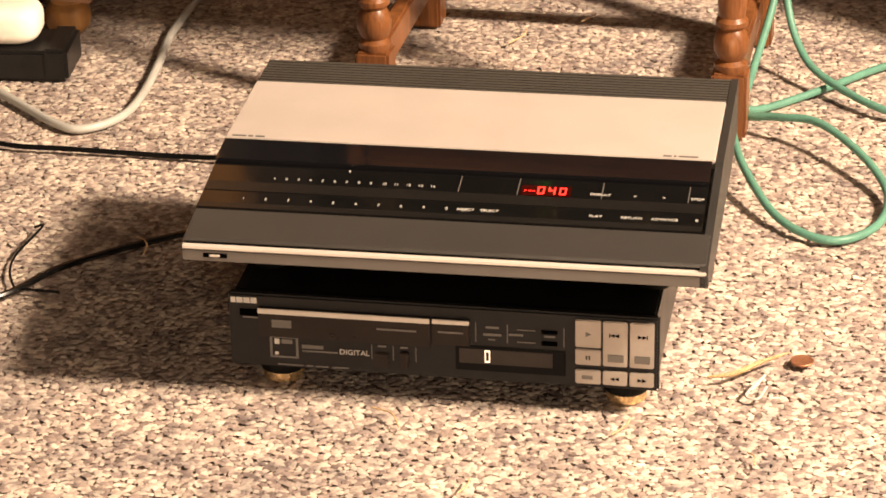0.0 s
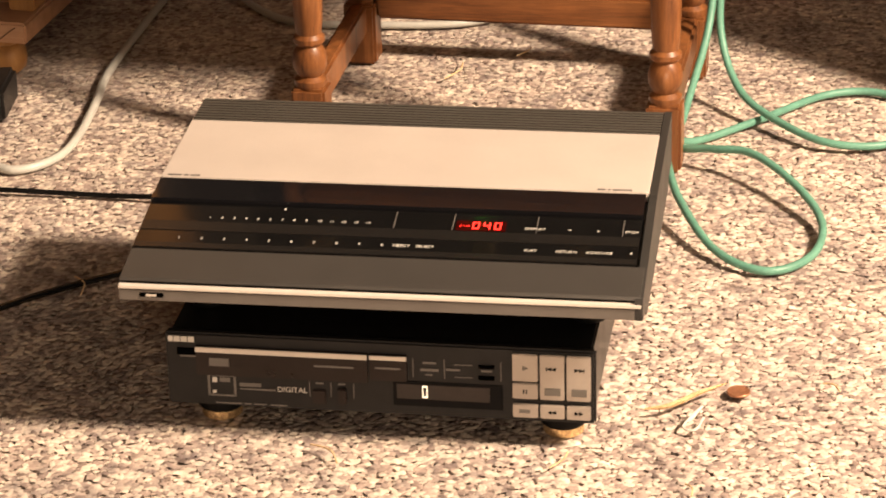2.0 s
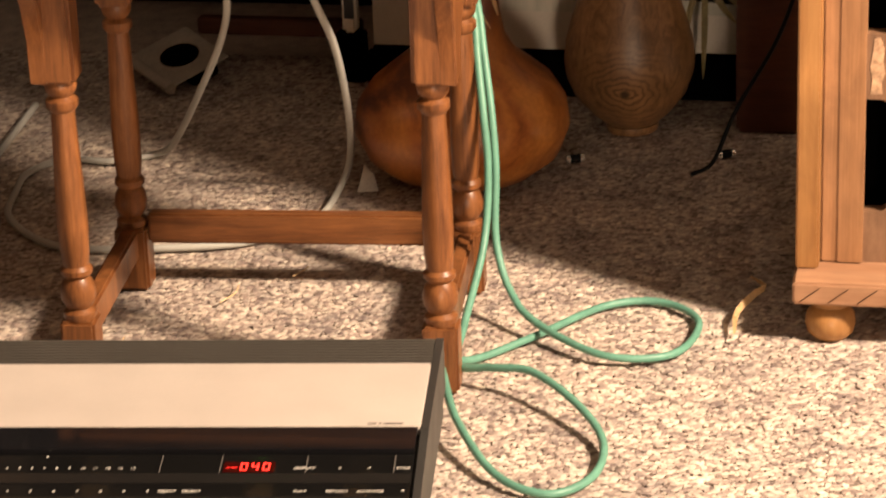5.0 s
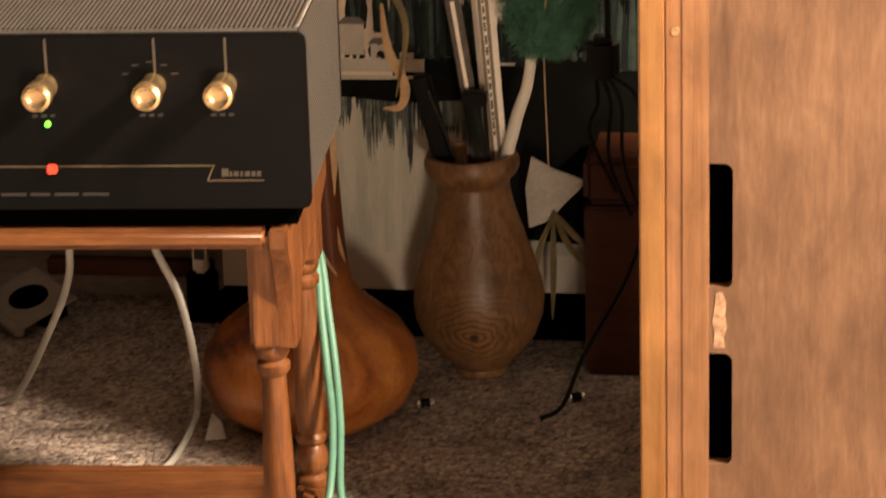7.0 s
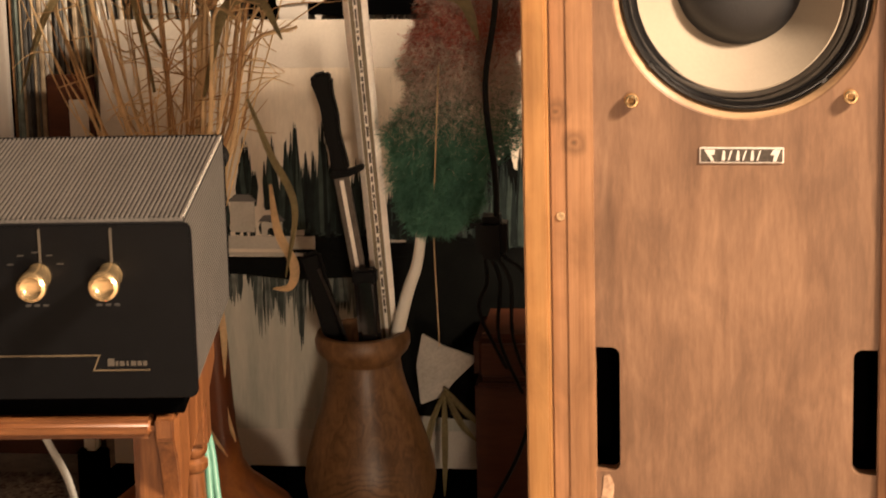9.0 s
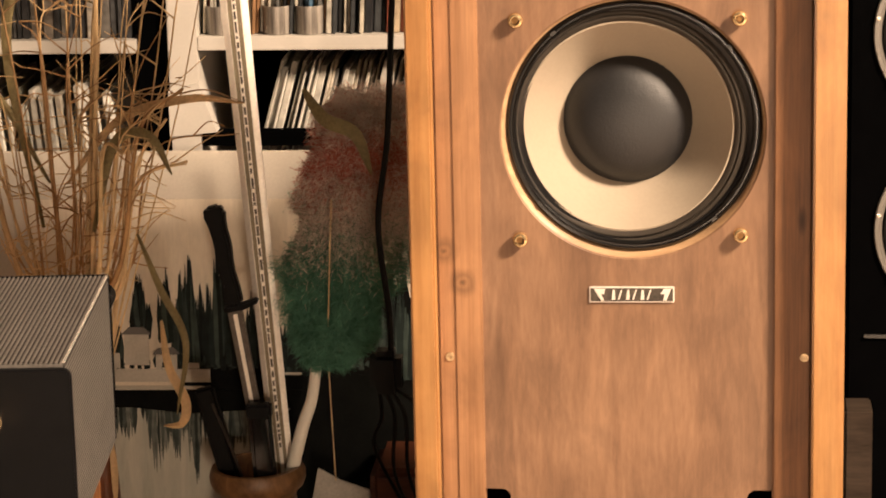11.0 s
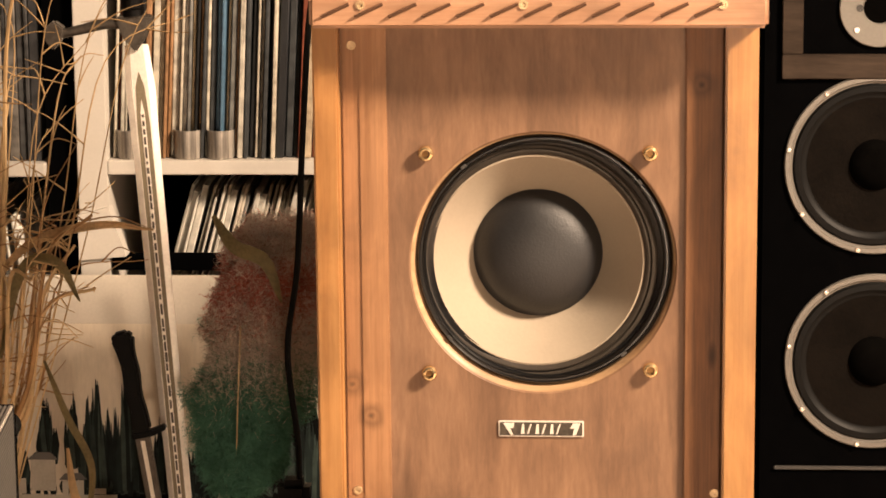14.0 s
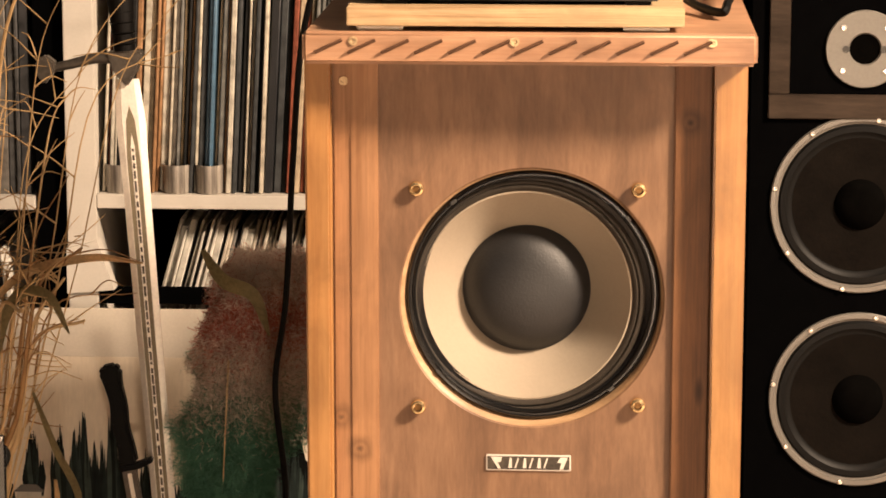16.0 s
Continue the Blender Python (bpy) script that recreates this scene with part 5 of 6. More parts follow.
def blade(points, width, mat, parent, name="leaf"):
    """A long dry leaf: a thin folded ribbon, widest near its middle."""
    line, bm, prev = spline(points, 7), bmesh.new(), None
    for i, p in enumerate(line):
        t = i / (len(line) - 1)
        d = (line[min(i + 1, len(line) - 1)] - line[max(i - 1, 0)]).normalized()
        s = d.cross(Vector((0.1, -1, 0.15))).normalized() * width * (math.sin(math.pi * min(1, t * 0.92 + 0.06)) ** 0.7)
        row = [bm.verts.new(p - s), bm.verts.new(p + Vector((0, -0.0015, 0))), bm.verts.new(p + s)]
        if prev:
            for j in (0, 1):
                bm.faces.new((prev[j], prev[j + 1], row[j + 1], row[j]))
        prev = row
    bmesh.ops.solidify(bm, geom=bm.faces[:], thickness=0.0005)
    return part(name, bm, mat, parent)


for pts, w, mat in (
    (((0.03, -0.02, 0.3), (0.06, -0.03, 0.4), (0.1, -0.04, 0.41), (0.125, -0.05, 0.37)), 0.006, M_LEAF),
    (((0.08, -0.03, 0.3), (0.105, -0.04, 0.24), (0.13, -0.04, 0.18), (0.118, -0.045, 0.1)), 0.0042, M_LEAF),
    (((0.1, -0.02, 0.2), (0.108, -0.03, 0.15), (0.125, -0.03, 0.11), (0.12, -0.03, 0.085), (0.1, -0.03, 0.082)), 0.0055, M_PETAL),
    (((0.03, -0.02, 0.1), (0.04, -0.03, 0.03), (0.035, -0.03, -0.04), (0.05, -0.03, -0.1)), 0.006, M_PETAL),
    (((-0.02, 0, 0.35), (-0.08, 0, 0.45), (-0.14, -0.01, 0.4), (-0.18, -0.01, 0.3)), 0.005, M_LEAF),
    (((0.0, 0, 0.35), (0.06, 0, 0.42), (0.14, -0.01, 0.445), (0.2, -0.01, 0.44)), 0.005, M_STRAW),
    (((-0.03, 0, 0.3), (-0.06, 0, 0.5), (-0.03, -0.01, 0.58), (0.04, -0.01, 0.55)), 0.006, M_LEAF),
    (((0.0, -0.03, 0.05), (-0.005, -0.06, -0.02), (0.02, -0.07, -0.06), (0.05, -0.08, -0.1)), 0.004, M_PETAL),
):
    blade(pts, w, mat, gr)

# ---- turned vase and what stands in it ----
VX, VY = -0.4, -0.2
va = thing("wooden_vase", pose(VX, VY, 0, 0, -1.5, 0), "turned brown wooden vase with visible grain holding blades", "vase")
part("body", lathe([(0.0295, 0.0085), (0.036, 0.0135), (0.051, 0.027), (0.067, 0.047), (0.0768, 0.072), (0.0792, 0.092), (0.0765, 0.116), (0.068, 0.146), (0.0572, 0.178), (0.049, 0.205), (0.0448, 0.225), (0.0435, 0.24), (0.0385, 0.241), (0.041, 0.2), (0.052, 0.1), (0.03, 0.03), (0, 0.025)], 64, wobble=0.012), M_VASE, va)
part("foot", lathe([(0, 0.0), (0.0305, 0.0), (0.0325, 0.004), (0.0318, 0.009), (0.0285, 0.0105), (0, 0.0105)], 48), M_VASE, va, "narrow turned foot")
part("rim", lathe([(0.0432, 0.2385), (0.0465, 0.2455), (0.053, 0.251), (0.0565, 0.2585), (0.057, 0.267), (0.0535, 0.2755), (0.047, 0.276), (0.0435, 0.268), (0.0395, 0.241)], 64, wobble=0.02, seed=3), M_VASE, va, "thick rounded lip")
sw = thing("sword", Matrix.Translation((-0.3745, -0.188, 0.205)) @ pose(0, 0, 0, 0, -3.8, 0), "long double-edged ornamental sword standing in a wooden vase", "sword")


def sword_blade():
    """A blade of six facets that tapers towards its point."""
    bm, prev = bmesh.new(), None
    for z, w in ((-0.06, 0.0115), (0.2, 0.0135), (0.56, 0.0152), (0.635, 0.0165), (0.66, 0.0172), (0.685, 0.0155), (0.712, 0.0135)):
        row = [bm.verts.new((x * w, y, z)) for x, y in ((-1, 0), (-0.55, -0.0022), (0.55, -0.0022), (1, 0), (0.55, 0.0022), (-0.55, 0.0022))]
        if prev:
            for j in range(6):
                bm.faces.new((prev[j], prev[(j + 1) % 6], row[(j + 1) % 6], row[j]))
        prev = row
    bm.faces.new(prev)
    return bm


bl = part("blade", sword_blade(), M_STEEL, sw, "bright steel blade", False)
# the blade's dark reflection is put into the fuller's duller colour
part("fuller", prism([(-0.0062, 0.03), (-0.0074, 0.62), (-0.005, 0.665), (0, 0.682), (0.005, 0.665), (0.0074, 0.62), (0.0062, 0.03)], "y", -0.0026, -0.0021), plain("fuller_dark_reflection", (0.21, 0.175, 0.115), 0.4, 0.4, 0.25, 25), bl, "central groove with a dark reflection in its colour", False)
part("inlay", prism([(-0.0021, 0.04), (-0.0024, 0.635), (0, 0.65), (0.0024, 0.635), (0.0021, 0.04)], "y", -0.003, -0.0025), M_STEEL, bl, "narrow bright inlay", False)
re = random.Random(3)
z = 0.09
while z < 0.63:
    h = re.uniform(0.003, 0.013)
    part("etching", box(-0.0012, 0.001 + re.uniform(0, 0.0007), -0.0034, -0.0029, z, z + h, 0), M_IRON, bl, "", False)
    z += h + re.uniform(0.0012, 0.005)
for g in (-1, 1):
    if g > 0:
        part("guard_stub", box(0.004, 0.0215, -0.0085, 0.0085, 0.7285, 0.7445, 0.002), M_IRON, sw, "short stub of the cross-guard")
        continue
    part("guard", tube([(0, 0, 0.735), (g * 0.03, 0, 0.738), (g * 0.062, 0, 0.733), (g * 0.082, 0, 0.73)], 0.007, 10, 5, taper=0.0052), M_IRON, sw, "dark iron cross-guard")
    part("guard_tip", prism([(g * 0.078, 0.736), (g * 0.09, 0.746), (g * 0.102, 0.739), (g * 0.103, 0.725), (g * 0.094, 0.712), (g * 0.082, 0.724)], "y", -0.007, 0.007, None, 0.002), M_IRON, sw)
part("guard_block", prism([(-0.02, 0.745), (0.02, 0.745), (0.014, 0.722), (0, 0.704), (-0.014, 0.722)], "y", -0.009, 0.009, None, 0.002), M_IRON, sw)
grip = part("grip", lathe([(0.012, 0.745), (0.0125, 0.76), (0.015, 0.8), (0.0135, 0.84), (0.011, 0.88), (0, 0.88)], 20), M_LEATHER, sw, "black wrapped grip")
for k in range(9):
    part("grip_wire", lathe([(0.0128, 0), (0.0148, 0.0012), (0.0128, 0.0024)], 20, at=(0, 0, 0.752 + k * 0.012)), M_LEATHER, grip)
dg = thing("dagger", Matrix.Translation((-0.384, -0.21, 0.2)) @ pose(0, 0, 0, 0, -8.6, 0), "bayonet dagger with a slim curved black grip in a vase", "dagger")
part("blade", prism([(-0.009, 0.1), (-0.009, 0.27), (0.0085, 0.27), (0.0075, 0.1)], "y", -0.0025, 0.0025, None, 0.001), M_IRON, dg, "dull steel blade")
part("blade_edge", prism([(-0.003, 0.12), (-0.003, 0.265), (0.002, 0.265), (0.001, 0.12)], "y", -0.0034, -0.0026), M_STEEL, dg, "", False)
part("guard", prism([(-0.012, 0.268), (-0.012, 0.276), (0.01, 0.277), (0.028, 0.281), (0.029, 0.275), (0.012, 0.269)], "y", -0.006, 0.006, None, 0.0015), M_SATIN, dg)
part("grip", prism([(-0.0105, 0.277), (-0.0085, 0.3), (-0.011, 0.325), (-0.009, 0.352), (-0.0125, 0.375), (-0.016, 0.386), (-0.012, 0.394), (0.004, 0.396), (0.011, 0.388), (0.0085, 0.37), (0.0105, 0.345), (0.008, 0.32), (0.0105, 0.298), (0.0115, 0.277)], "y", -0.0075, 0.0075, None, 0.003), M_LEATHER, dg, "black moulded grip")
sc = thing("scabbard", Matrix.Translation((-0.388, -0.227, 0.16)) @ pose(0, 0, 0, 0, -3, 0), "black scabbard standing in the wooden vase", "scabbard")
part("sheath", box(-0.0135, 0.0135, -0.008, 0.008, 0.0, 0.2, 0.006, 3), M_GLASSBLACK, sc)
part("throat", box(-0.0147, 0.0147, -0.009, 0.009, 0.182, 0.2, 0.003), M_SATIN, sc)
s3 = thing("knife_sheath", Matrix.Translation((-0.412, -0.21, 0.16)) @ pose(0, 0, 0, 0, -14, 0), "black leather knife sheath standing in the wooden vase", "sheath")
part("sheath", box(-0.012, 0.012, -0.006, 0.006, 0.0, 0.22, 0.004, 3), M_LEATHER, s3)
part("strap", tube([(0.0125, 0, 0.06), (0.014, -0.004, 0.12), (0.006, -0.007, 0.2)], 0.0018, 6, 4), M_IRON, s3)

# duster
DU = thing("wool_duster", pose(-0.292, -0.235, 0.41), "fluffy wool duster banded red, grey and green on a white handle", "duster")
part("handle", tube([(-0.09, 0.04, -0.2), (-0.06, 0.025, -0.09), (-0.045, 0.02, -0.045), (-0.035, 0.01, 0.02)], 0.0085, 12, 6, taper=0.006), M_WHITEPLASTIC, DU, "white plastic handle")


def wool(z0, z1, count, seed, inner=0.55):
    """A band of fine curled fibres on a soft upright body."""
    rr, verts, faces = random.Random(seed), [], []
    for i in range(count):
        z, a = rr.gauss((z0 + z1) / 2, (z1 - z0) * 0.31), rr.uniform(0, 2 * math.pi)
        if not -0.004 < z < 0.322:
            z = rr.uniform(z0, z1)
        t = min(max(z / 0.31, 0), 1)
        r = 0.088 * (math.sin(math.pi * (0.05 + 0.84 * t)) ** 0.55) * (0.8 + 0.45 * noise.noise((math.cos(a) * 2, math.sin(a) * 2, z * 22))) * rr.uniform(inner, 1.0)
        lean = -0.022 + 0.06 * t
        out = Vector((math.cos(a), math.sin(a) * 0.72, 0))
        p = Vector((lean, 0, z)) + out * r
        d = (out * 0.6 + Vector((rr.gauss(0, 0.7), rr.gauss(0, 0.7), rr.gauss(-0.15, 0.7)))).normalized() * rr.uniform(0.005, 0.016)
        c = Vector((rr.gauss(0, 1), rr.gauss(0, 1), rr.gauss(0, 1))) * 0.0026
        w = Vector((rr.uniform(-1, 1), rr.uniform(-1, 1), rr.uniform(-1, 1))).normalized() * 0.00034
        n = len(verts)
        verts += [p - w, p + w, p + d * 0.5 + c - w, p + d * 0.5 + c + w, p + d]
        faces += [(n, n + 1, n + 3, n + 2), (n + 2, n + 3, n + 4)]
    bm = bmesh.new()
    me = bpy.data.meshes.new("wool")
    me.from_pydata([tuple(v) for v in verts], [], faces)
    bm.from_mesh(me)
    bpy.data.meshes.remove(me)
    return bm


part("green_wool", wool(0.0, 0.15, 48000, 3), M_WOOLGREEN, DU, "green wool band", False)
part("grey_wool", wool(0.135, 0.25, 40000, 5), M_WOOLGREY, DU, "grey-beige wool band", False)
part("red_wool", wool(0.2, 0.285, 26000, 7, 0.5), M_WOOLRED, DU, "faded red wool band", False)
part("grey_tip", wool(0.265, 0.315, 18000, 9, 0.6), M_WOOLGREY, DU, "", False)
lf = thing("dried_leaf", pose(-0.29, -0.31, 0.7), "curled yellow-green dried leaf lying on the wool duster", "leaf")
blade(((-0.035, 0.02, 0.04), (-0.01, 0.0, 0.01), (0.025, -0.01, -0.005), (0.042, -0.01, -0.05)), 0.008, M_LEAF, lf, "leaf_blade")

# hanging ornament behind the vase
orn = thing("hanging_ornament", pose(-0.315, -0.16, 0.2), "white paper bird-shaped ornament with green ribbons on a thread", "ornament")
part("body", prism([(-0.03, -0.03), (-0.034, 0.02), (-0.026, 0.06), (0.0, 0.045), (0.042, 0.03), (0.012, 0.0), (-0.004, -0.02)], "y", -0.002, 0.002, None, 0.001), M_PAPER, orn, "white folded paper")
part("thread", tube([(-0.005, -0.003, 0.045), (-0.004, -0.04, 0.2), (0.012, -0.14, 0.3), (0.02, -0.15, 0.42)], 0.0008, 5, 6), M_STRAW, orn)
for pts in (((0, -0.01, -0.01), (-0.018, -0.02, -0.06), (-0.026, -0.02, -0.13)), ((0, -0.01, -0.01), (0.001, -0.02, -0.07), (-0.001, -0.02, -0.14)), ((0, -0.01, -0.005), (0.025, -0.02, -0.03), (0.052, -0.02, -0.055)), ((0, -0.01, -0.008), (0.02, -0.02, -0.045), (0.04, -0.02, -0.07))):
    blade(pts, 0.004, M_LEAF, orn, "ribbon")
bb = thing("brown_box", pose(-0.274, -0.205, 0), "dark reddish-brown wooden box standing on the carpet", "box")
part("case", box(0, 0.17, 0, 0.12, 0.0, 0.212, 0.004), M_BOXWOOD, bb)
part("lid", box(-0.001, 0.171, -0.002, 0.122, 0.2125, 0.272, 0.01, 3), M_BOXWOOD, bb)
for x, y in ((-0.452, -0.327), (-0.277, -0.294)):
    fu = thing("cable_joiner", pose(x, y, 0.0, 0, 0, rg.uniform(-20, 40)), "small black cable joiner with bright metal ends on the carpet", "connector", "cable joiners on the carpet")
    part("body", lathe([(0, -0.006), (0.0052, -0.006), (0.0052, 0.006), (0, 0.006)], 16, "x", (0, 0, 0.0055)), M_RUBBER, fu)
    for q in (-1, 1):
        part("end_cap", lathe([(0, q * 0.0062), (0.0048, q * 0.0062), (0.0048, q * 0.0105), (0, q * 0.0112)], 16, "x", (0, 0, 0.0055)), M_CHROME, fu, "bright metal end")
single("paper_scrap", prism([(-0.012, 0.0), (0.013, 0.0), (0.009, 0.02), (-0.002, 0.032)], "y", -0.002, 0.004, None, 0.0008), M_PAPER, "folded scrap of white paper leaning on the gourd", "scrap", m=pose(-0.676, -0.452, 0.002, -20, 0, 15))

# lamp lead hanging from the loudspeaker's top, with a black multi-way plug
ld = thing("black_lead", pose(0, 0, 0), "black mains lead hanging behind the loudspeaker to a multi-way plug", "cable")
part("cord", tube([(-0.12, -0.5, 1.1), (-0.17, -0.44, 1.075), (-0.2, -0.4, 0.99), (-0.215, -0.37, 0.85), (-0.225, -0.36, 0.7), (-0.24, -0.34, 0.6), (-0.232, -0.33, 0.5), (-0.232, -0.32, 0.45)], 0.0036, 8, 8), M_RUBBER, ld)
part("plug_block", box(-0.256, -0.22, -0.335, -0.3, 0.40, 0.45, 0.008), M_RUBBER, ld)
for i, (dx, dz) in enumerate(((-0.03, 0.33), (-0.012, 0.3), (0.0, 0.3), (0.03, 0.26))):
    part("cord", tube([(-0.247 + i * 0.006, -0.317, 0.405), (-0.23 + dx * 0.5 + i * 0.006, -0.315, 0.37), (-0.226 + dx + i * 0.004, -0.3, dz), (-0.2 + dx, -0.26, dz - 0.08)], 0.0022, 7, 5), M_RUBBER, ld)
single("floor_lead", tube([(-0.19, -0.3, 0.23), (-0.215, -0.33, 0.16), (-0.26, -0.35, 0.08), (-0.285, -0.36, 0.02), (-0.31, -0.37, 0.006)], 0.0026, 8), M_RUBBER, "black lead running down to the carpet", "cable")

# ---- leads, hose and clutter on the carpet ----
C = 0.0055
M_GLOSSLEAD = plain("glossy_black_sheath", (0.004, 0.004, 0.004), 0.2, 0, 0.15, 30, 0.03, 300, 0, 0.6)
single("green_hose", tube([(-0.535, -0.685, 0.42), (-0.518, -0.687, 0.36), (-0.5005, -0.69, 0.302), (-0.491, -0.72, 0.255), (-0.481, -0.75, 0.205), (-0.475, -0.765, 0.15), (-0.475, -0.8, 0.085), (-0.482, -0.88, 0.03), (-0.478, -0.95, 0.016), (-0.44, -0.972, 0.024), (-0.396, -0.99, 0.03), (-0.345, -1.04, 0.022), (-0.312, -1.095, 0.01), (-0.313, -1.16, C), (-0.348, -1.2, C), (-0.4, -1.175, 0.01), (-0.448, -1.1, 0.024), (-0.476, -1.02, 0.03), (-0.49, -0.95, 0.02), (-0.466, -0.913, C), (-0.416, -0.85, C), (-0.355, -0.764, C), (-0.298, -0.748, C), (-0.255, -0.795, C), (-0.271, -0.877, C), (-0.337, -0.9, 0.01), (-0.412, -0.848, 0.018), (-0.446, -0.81, 0.035), (-0.466, -0.78, 0.08), (-0.4685, -0.757, 0.15), (-0.4755, -0.735, 0.205), (-0.487, -0.705, 0.258), (-0.498, -0.678, 0.305), (-0.513, -0.678, 0.36), (-0.53, -0.675, 0.42)], 0.0041, 12, 10), M_HOSE, "glossy green hose looped on the carpet beside a stool", "hose")
single("white_cable", tube([(-1.4, -1.0, C), (-1.3, -1.02, C), (-1.236, -1.056, C), (-1.147, -1.118, C), (-1.113, -1.122, C), (-1.09, -1.085, C), (-1.09, -1.028, C), (-1.105, -0.94, C), (-1.122, -0.86, C), (-1.133, -0.74, C), (-1.145, -0.55, C), (-1.148, -0.4, C), (-1.16, -0.2, C)], 0.0046, 10, 8), M_CABLEWHITE, "thick off-white cable curving across the carpet", "cable")
single("white_cable", tube([(-0.765, -0.71, 0.41), (-0.771, -0.66, 0.304), (-0.807, -0.56, 0.222), (-0.867, -0.45, 0.123), (-0.925, -0.375, 0.03), (-0.955, -0.36, C), (-1.004, -0.391, C), (-1.06, -0.39, C), (-1.09, -0.44, C), (-1.085, -0.5, C), (-1.062, -0.59, C), (-0.978, -0.665, C), (-0.86, -0.656, C), (-0.775, -0.63, C), (-0.72, -0.57, C)], 0.0042, 10, 8), M_CABLEWHITE, "thin grey-white cable looping under the stool", "cable")
single("white_cable", tube([(-0.69, -0.71, 0.41), (-0.679, -0.66, 0.306), (-0.678, -0.57, 0.216), (-0.683, -0.5, 0.119), (-0.7, -0.43, 0.035), (-0.706, -0.46, 0.01), (-0.709, -0.53, C), (-0.72, -0.56, C)], 0.0042, 10, 8), M_CABLEWHITE, "thin grey-white cable hanging behind the stool", "cable")
single("black_lead", tube([(-1.35, -1.13, C), (-1.25, -1.14, C), (-1.182, -1.177, C), (-1.105, -1.173, C), (-0.967, -1.16, C), (-0.85, -1.18, 0.03), (-0.78, -1.28, 0.09)], 0.0027, 8), M_RUBBER, "thin black lead trailing from the disc player", "cable")
single("black_lead", tube([(-1.2, -1.56, C), (-1.1, -1.53, C), (-1.043, -1.49, C), (-1.009, -1.417, C), (-0.93, -1.33, C), (-0.83, -1.3, 0.02), (-0.76, -1.3, 0.05)], 0.0034, 8), M_GLOSSLEAD, "glossy black lead trailing from the lower disc player", "cable")
single("thin_wire", tube([(-1.07, -1.35, C), (-1.058, -1.36, 0.012), (-1.062, -1.42, C), (-1.04, -1.468, C), (-1.02, -1.472, C), (-0.995, -1.47, C)], 0.0012, 6), M_RUBBER, "thin dark wire curled on the carpet", "wire")
ps = thing("power_strip", pose(-1.281, -0.985, 0.0, 0, 0, 11), "black power strip with a white plug on the carpet", "power strip")
part("body", box(-0.3, 0.09, -0.035, 0.035, 0.0, 0.034, 0.004), M_STRIPBLACK, ps)
part("end_cap", box(0.066, 0.0935, -0.0365, 0.0365, 0.0, 0.0365, 0.004), M_STRIPBLACK, ps)
bm = bmesh.new()
bmesh.ops.create_uvsphere(bm, u_segments=32, v_segments=20, radius=1.0)
for q in bm.verts:
    q.co = [math.copysign(abs(c) ** 0.62, c) * h + o for c, h, o in zip(q.co, (0.036, 0.03, 0.0215), (0.026, 0.0, 0.0558))]
pg = part("white_plug", bm, M_WHITEPLASTIC, ps, "rounded white mains plug")
part("cord_grip", tube([(-0.008, 0.0, 0.055), (-0.03, -0.004, 0.052), (-0.06, -0.012, 0.045)], 0.006, 10, 4), M_WHITEPLASTIC, pg)
u, v = Vector((0.075, -0.07, -0.016)).normalized(), Vector((0.045, 0.07, 0.026))
v = (v - u * v.dot(u)).normalized()
BRACKET = Matrix.Translation((-1.004, -0.075, 0.034)) @ Matrix((u, v, u.cross(v))).transposed().to_4x4()
gd = thing("metal_bracket", BRACKET, "grey metal bracket plate with a dark opening on the carpet", "bracket")
M_GALV = plain("galvanised", (0.42, 0.37, 0.31), 0.4, 0.25, 0.2, 30)
part("plate", box(-0.052, 0.052, -0.043, 0.043, -0.0015, 0.0015, 0.001), M_GALV, gd)
part("folded_lip", box(-0.052, 0.052, -0.047, -0.042, -0.012, 0.0018, 0.0015), M_GALV, gd)
part("curled_end", tube([(-0.051, -0.046, -0.002), (0.0, -0.0465, -0.002), (0.051, -0.046, -0.002)], 0.0075, 12, 3), M_GALV, gd)
# no hole is cut: a black disc paints the shade inside the opening
part("opening", lathe([(0.026, 0.0008), (0.026, 0.0021), (0, 0.0021)], 28), M_GAP, gd)
part("wedge", box(-0.03, 0.03, -0.005, 0.035, -0.034, -0.0016, 0.002), M_BLACK, gd)
for x, w, z0, z1 in ((-0.781, 0.019, 0.066, 0.22), (-0.732, 0.029, 0.041, 0.22)):
    o = thing("white_jar", pose(x, -0.06, 0), "white container on a black stand in the dark below the shelves", "container")
    part("body", box(-w / 2, w / 2, 0, 0.02, z0, z1, 0.004), M_WHITEPLASTIC, o)
    part("label_panel", box(-w / 3, w / 3, -0.001, 0.001, z0 + 0.02, z1 - 0.03, 0), M_FAINT, o)
    part("stand", box(-w, w, 0.001, 0.022, 0, z0 - 0.0004, 0.002), M_BLACK, o)
single("low_plank", box(-1.0, -0.78, -0.0, 0.02, 0.04, 0.062, 0.002), M_BOXWOOD, "dark wooden plank below the shelves", "plank")
single("copper_coin", lathe([(0, 0.004), (0.0098, 0.004), (0.0101, 0.0046), (0.0101, 0.0054), (0.0096, 0.006), (0.0086, 0.0057), (0, 0.0057)], 32), M_COIN, "brown copper coin lying on the carpet", "coin", m=pose(-0.3335, -1.437, 0.0))
sr = thing("straw_scrap", pose(-0.374, -1.463, 0.008), "pale scrap of dry straw on the carpet", "straw")
blade(((-0.03, -0.027, 0), (-0.01, -0.02, 0.002), (0.01, 0.005, 0.003), (0.03, 0.03, 0.002)), 0.0024, M_PETAL, sr, "blade")
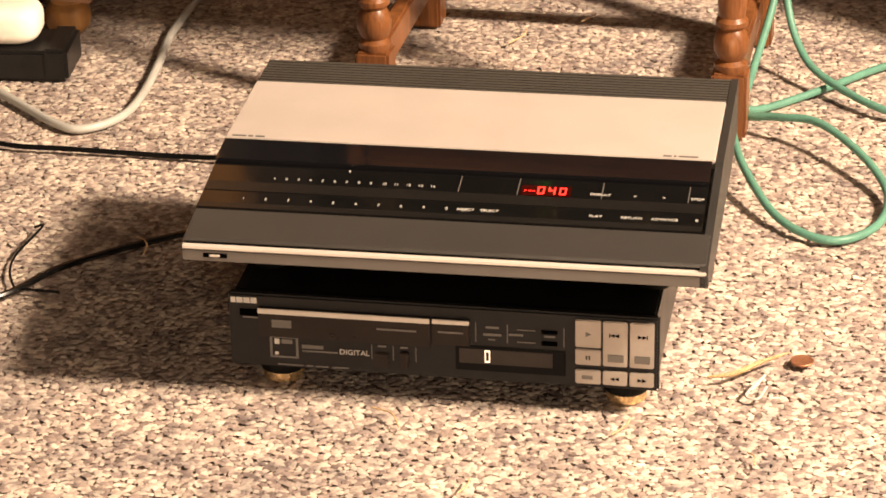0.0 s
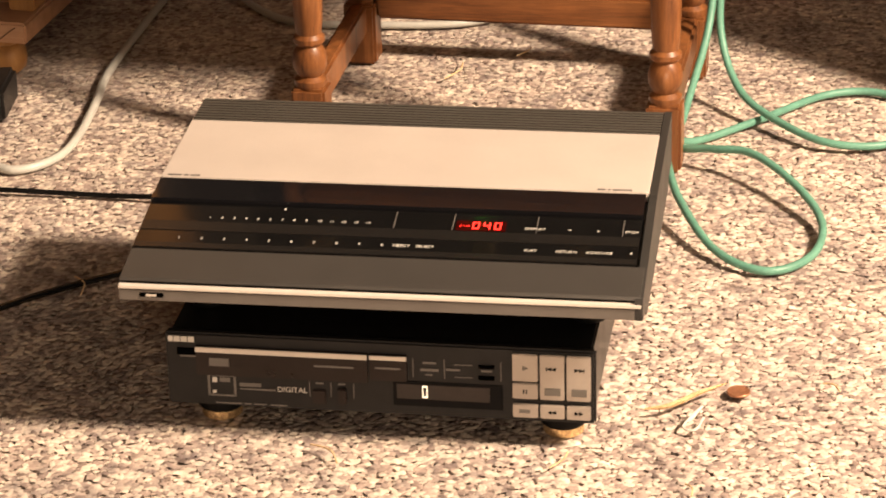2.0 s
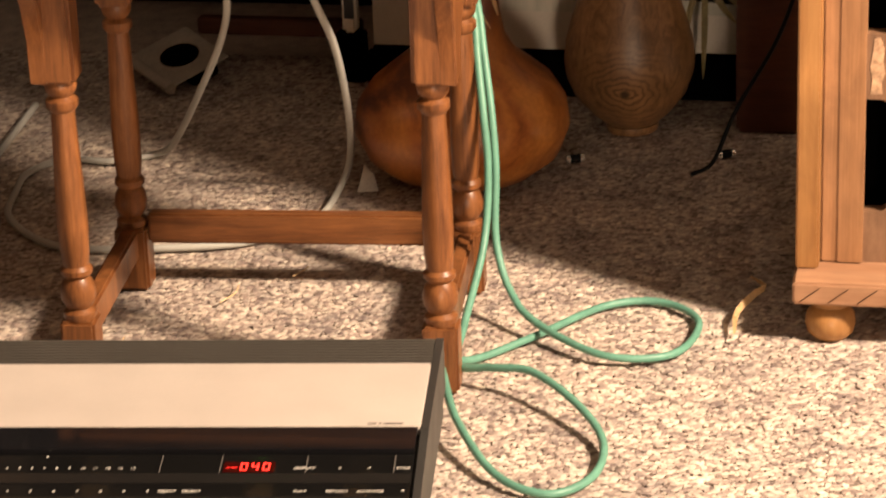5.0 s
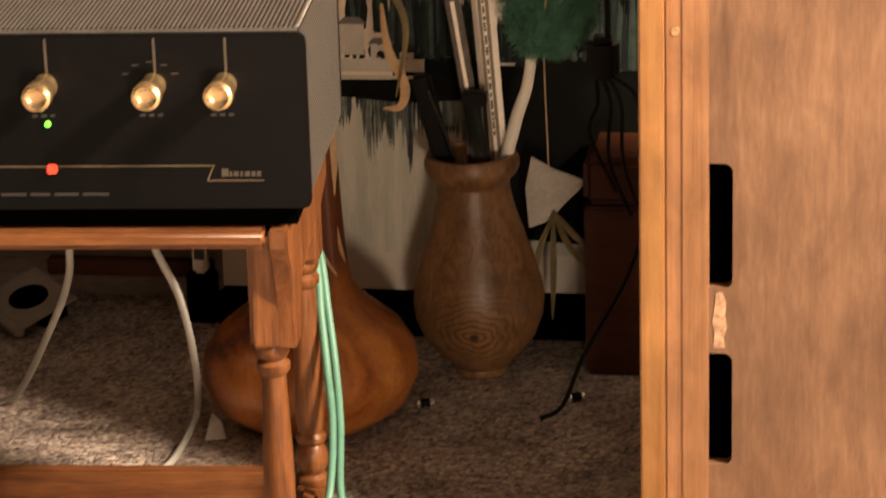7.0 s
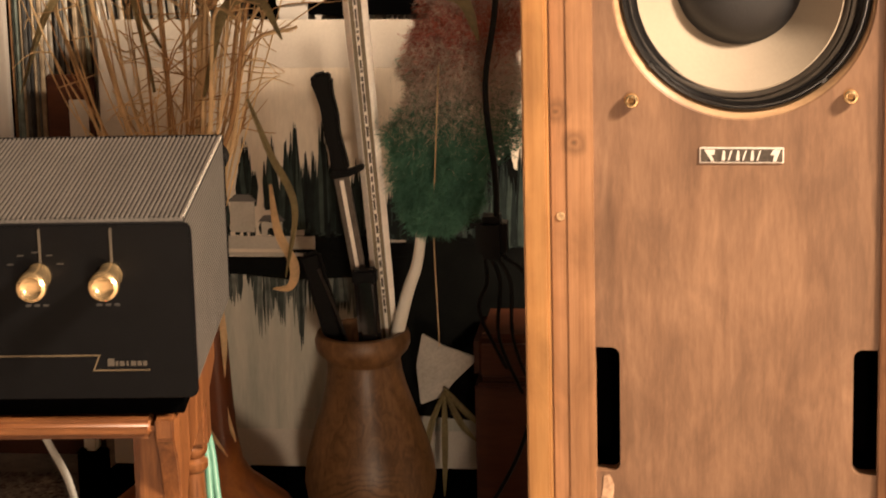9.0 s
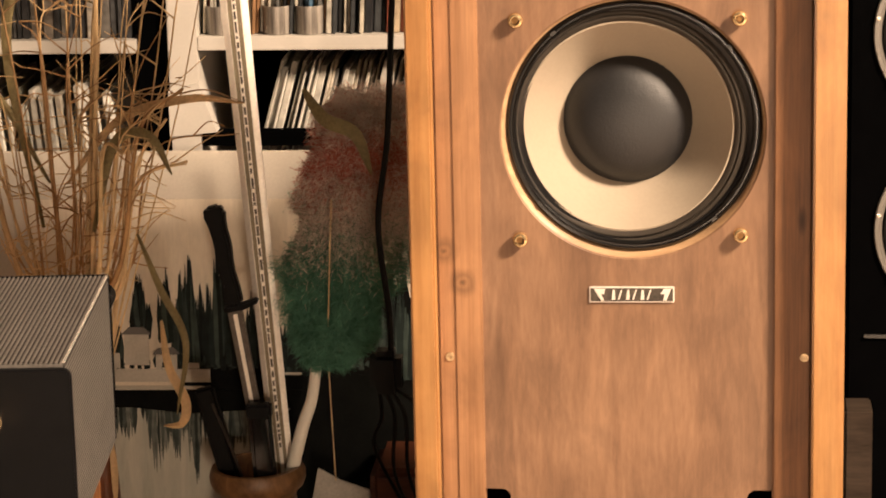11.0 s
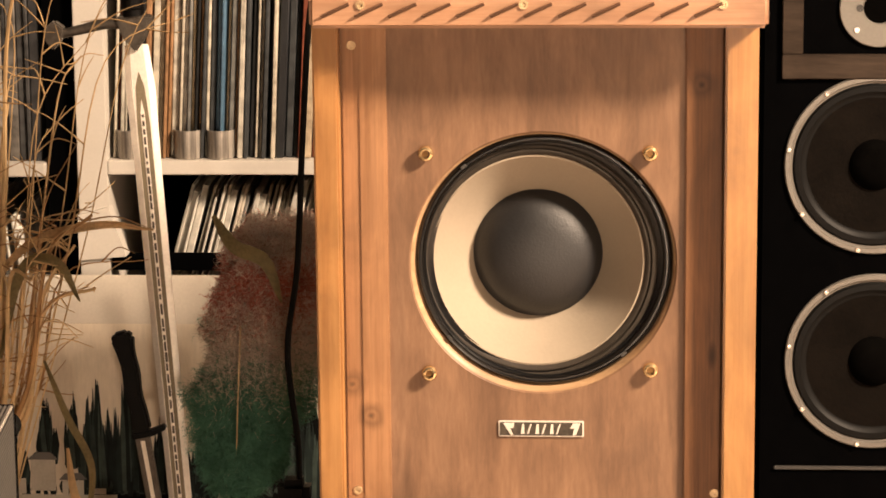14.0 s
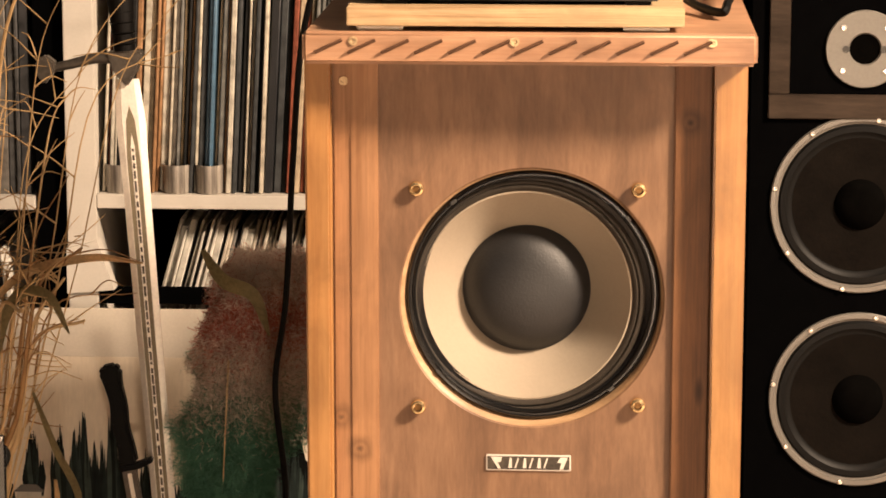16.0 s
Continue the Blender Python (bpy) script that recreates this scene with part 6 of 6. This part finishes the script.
single("paper_scrap", tube([(-0.365, -1.5, C), (-0.357, -1.48, 0.011), (-0.368, -1.508, C), (-0.357, -1.512, C), (-0.354, -1.49, C)], 0.0011, 6, 5), M_PALEMARK, "twisted scrap of pale thread on the carpet", "scrap")
wm = thing("husk_scrap", pose(-0.213, -0.76, 0.008), "curled pale husk on the carpet", "husk")
blade(((-0.003, -0.065, 0), (-0.004, -0.02, 0.004), (0.01, 0.02, 0.008), (0.018, 0.05, 0.004), (0.0, 0.08, 0.003)), 0.004, M_PETAL, wm, "blade")
rs = random.Random(8)
for i, (x, y, l) in enumerate(((-0.76, -0.8, 0.05), (-0.63, -1.63, 0.04), (-0.46, -1.6, 0.03), (-0.95, -1.38, 0.04), (-0.7, -0.72, 0.03), (-0.555, -1.72, 0.025), (-0.25, -1.42, 0.02), (-0.84, -0.93, 0.03), (-0.34, -1.62, 0.02))):
    a = rs.uniform(0.8, 2.2)
    single("straw_scrap", tube([(x, y, C), (x + l * 0.5 * math.cos(a), y + l * 0.5 * math.sin(a), C + 0.002), (x + l * math.cos(a + 0.3), y + l * math.sin(a + 0.3), C)], 0.0008, 5, 4), M_STRAW, "thin scrap of straw on the carpet", "straw", "straw scraps")

# ---- carpet pile ----
rng = np.random.default_rng(7)


def pile(x0, x1, y0, y1, step, size):
    """Short lying tufts of yarn, as one mesh."""
    nx, ny = int((x1 - x0) / step), int((y1 - y0) / step)
    gx, gy = np.meshgrid(np.arange(nx), np.arange(ny))
    n = nx * ny
    c = np.stack([x0 + (gx.ravel() + rng.uniform(-0.5, 0.5, n)) * step, y0 + (gy.ravel() + rng.uniform(-0.5, 0.5, n)) * step, rng.uniform(-0.0022, -0.0014, n)], 1)
    a = rng.normal(0.35, 1.1, n)
    up = rng.uniform(-0.03, 0.07, n)
    lump = np.sin(c[:, 0] * 310 + 3 * np.sin(c[:, 1] * 97)) * np.sin(c[:, 1] * 270 + 3 * np.sin(c[:, 0] * 83)) + 0.6 * rng.normal(0, 1, n)
    c[:, 2] += 0.00028 * lump.clip(-2, 1.5)
    d = np.stack([np.cos(a) * np.cos(up), np.sin(a) * np.cos(up), np.sin(up)], 1) * (size * rng.uniform(0.45, 1.0, n))[:, None]
    s = np.stack([-np.sin(a), np.cos(a), 0 * a], 1) * (size * 0.68 * rng.uniform(0.7, 1.25, n))[:, None]
    u = np.array([[0, 0, 1.0]]) * (size * 0.13)
    v = np.stack([c - d, c + d, c - s, c + s, c + u, c + u * 0.6 + d * 0.5], 1).reshape(-1, 3)
    tri = np.array([[0, 2, 4], [2, 5, 4], [2, 1, 5], [0, 4, 3], [4, 5, 3], [5, 1, 3]])
    f = (np.arange(n)[:, None, None] * 6 + tri).reshape(-1, 3)
    me = bpy.data.meshes.new("carpet_pile")
    me.vertices.add(len(v))
    me.vertices.foreach_set("co", v.ravel().astype(np.float32))
    me.loops.add(f.size)
    me.loops.foreach_set("vertex_index", f.ravel().astype(np.int32))
    me.polygons.add(len(f))
    me.polygons.foreach_set("loop_start", np.arange(0, f.size, 3, dtype=np.int32))
    me.update(calc_edges=True)
    me.validate()
    me.materials.append(M_CARPET)
    me.shade_smooth()
    return me


tagged(new("carpet_pile", pile(-1.45, 0.3, -1.95, 0.05, 0.0047, 0.0058)), "speckled cream, beige and grey cut-pile carpet", "carpet", kind="stuff")
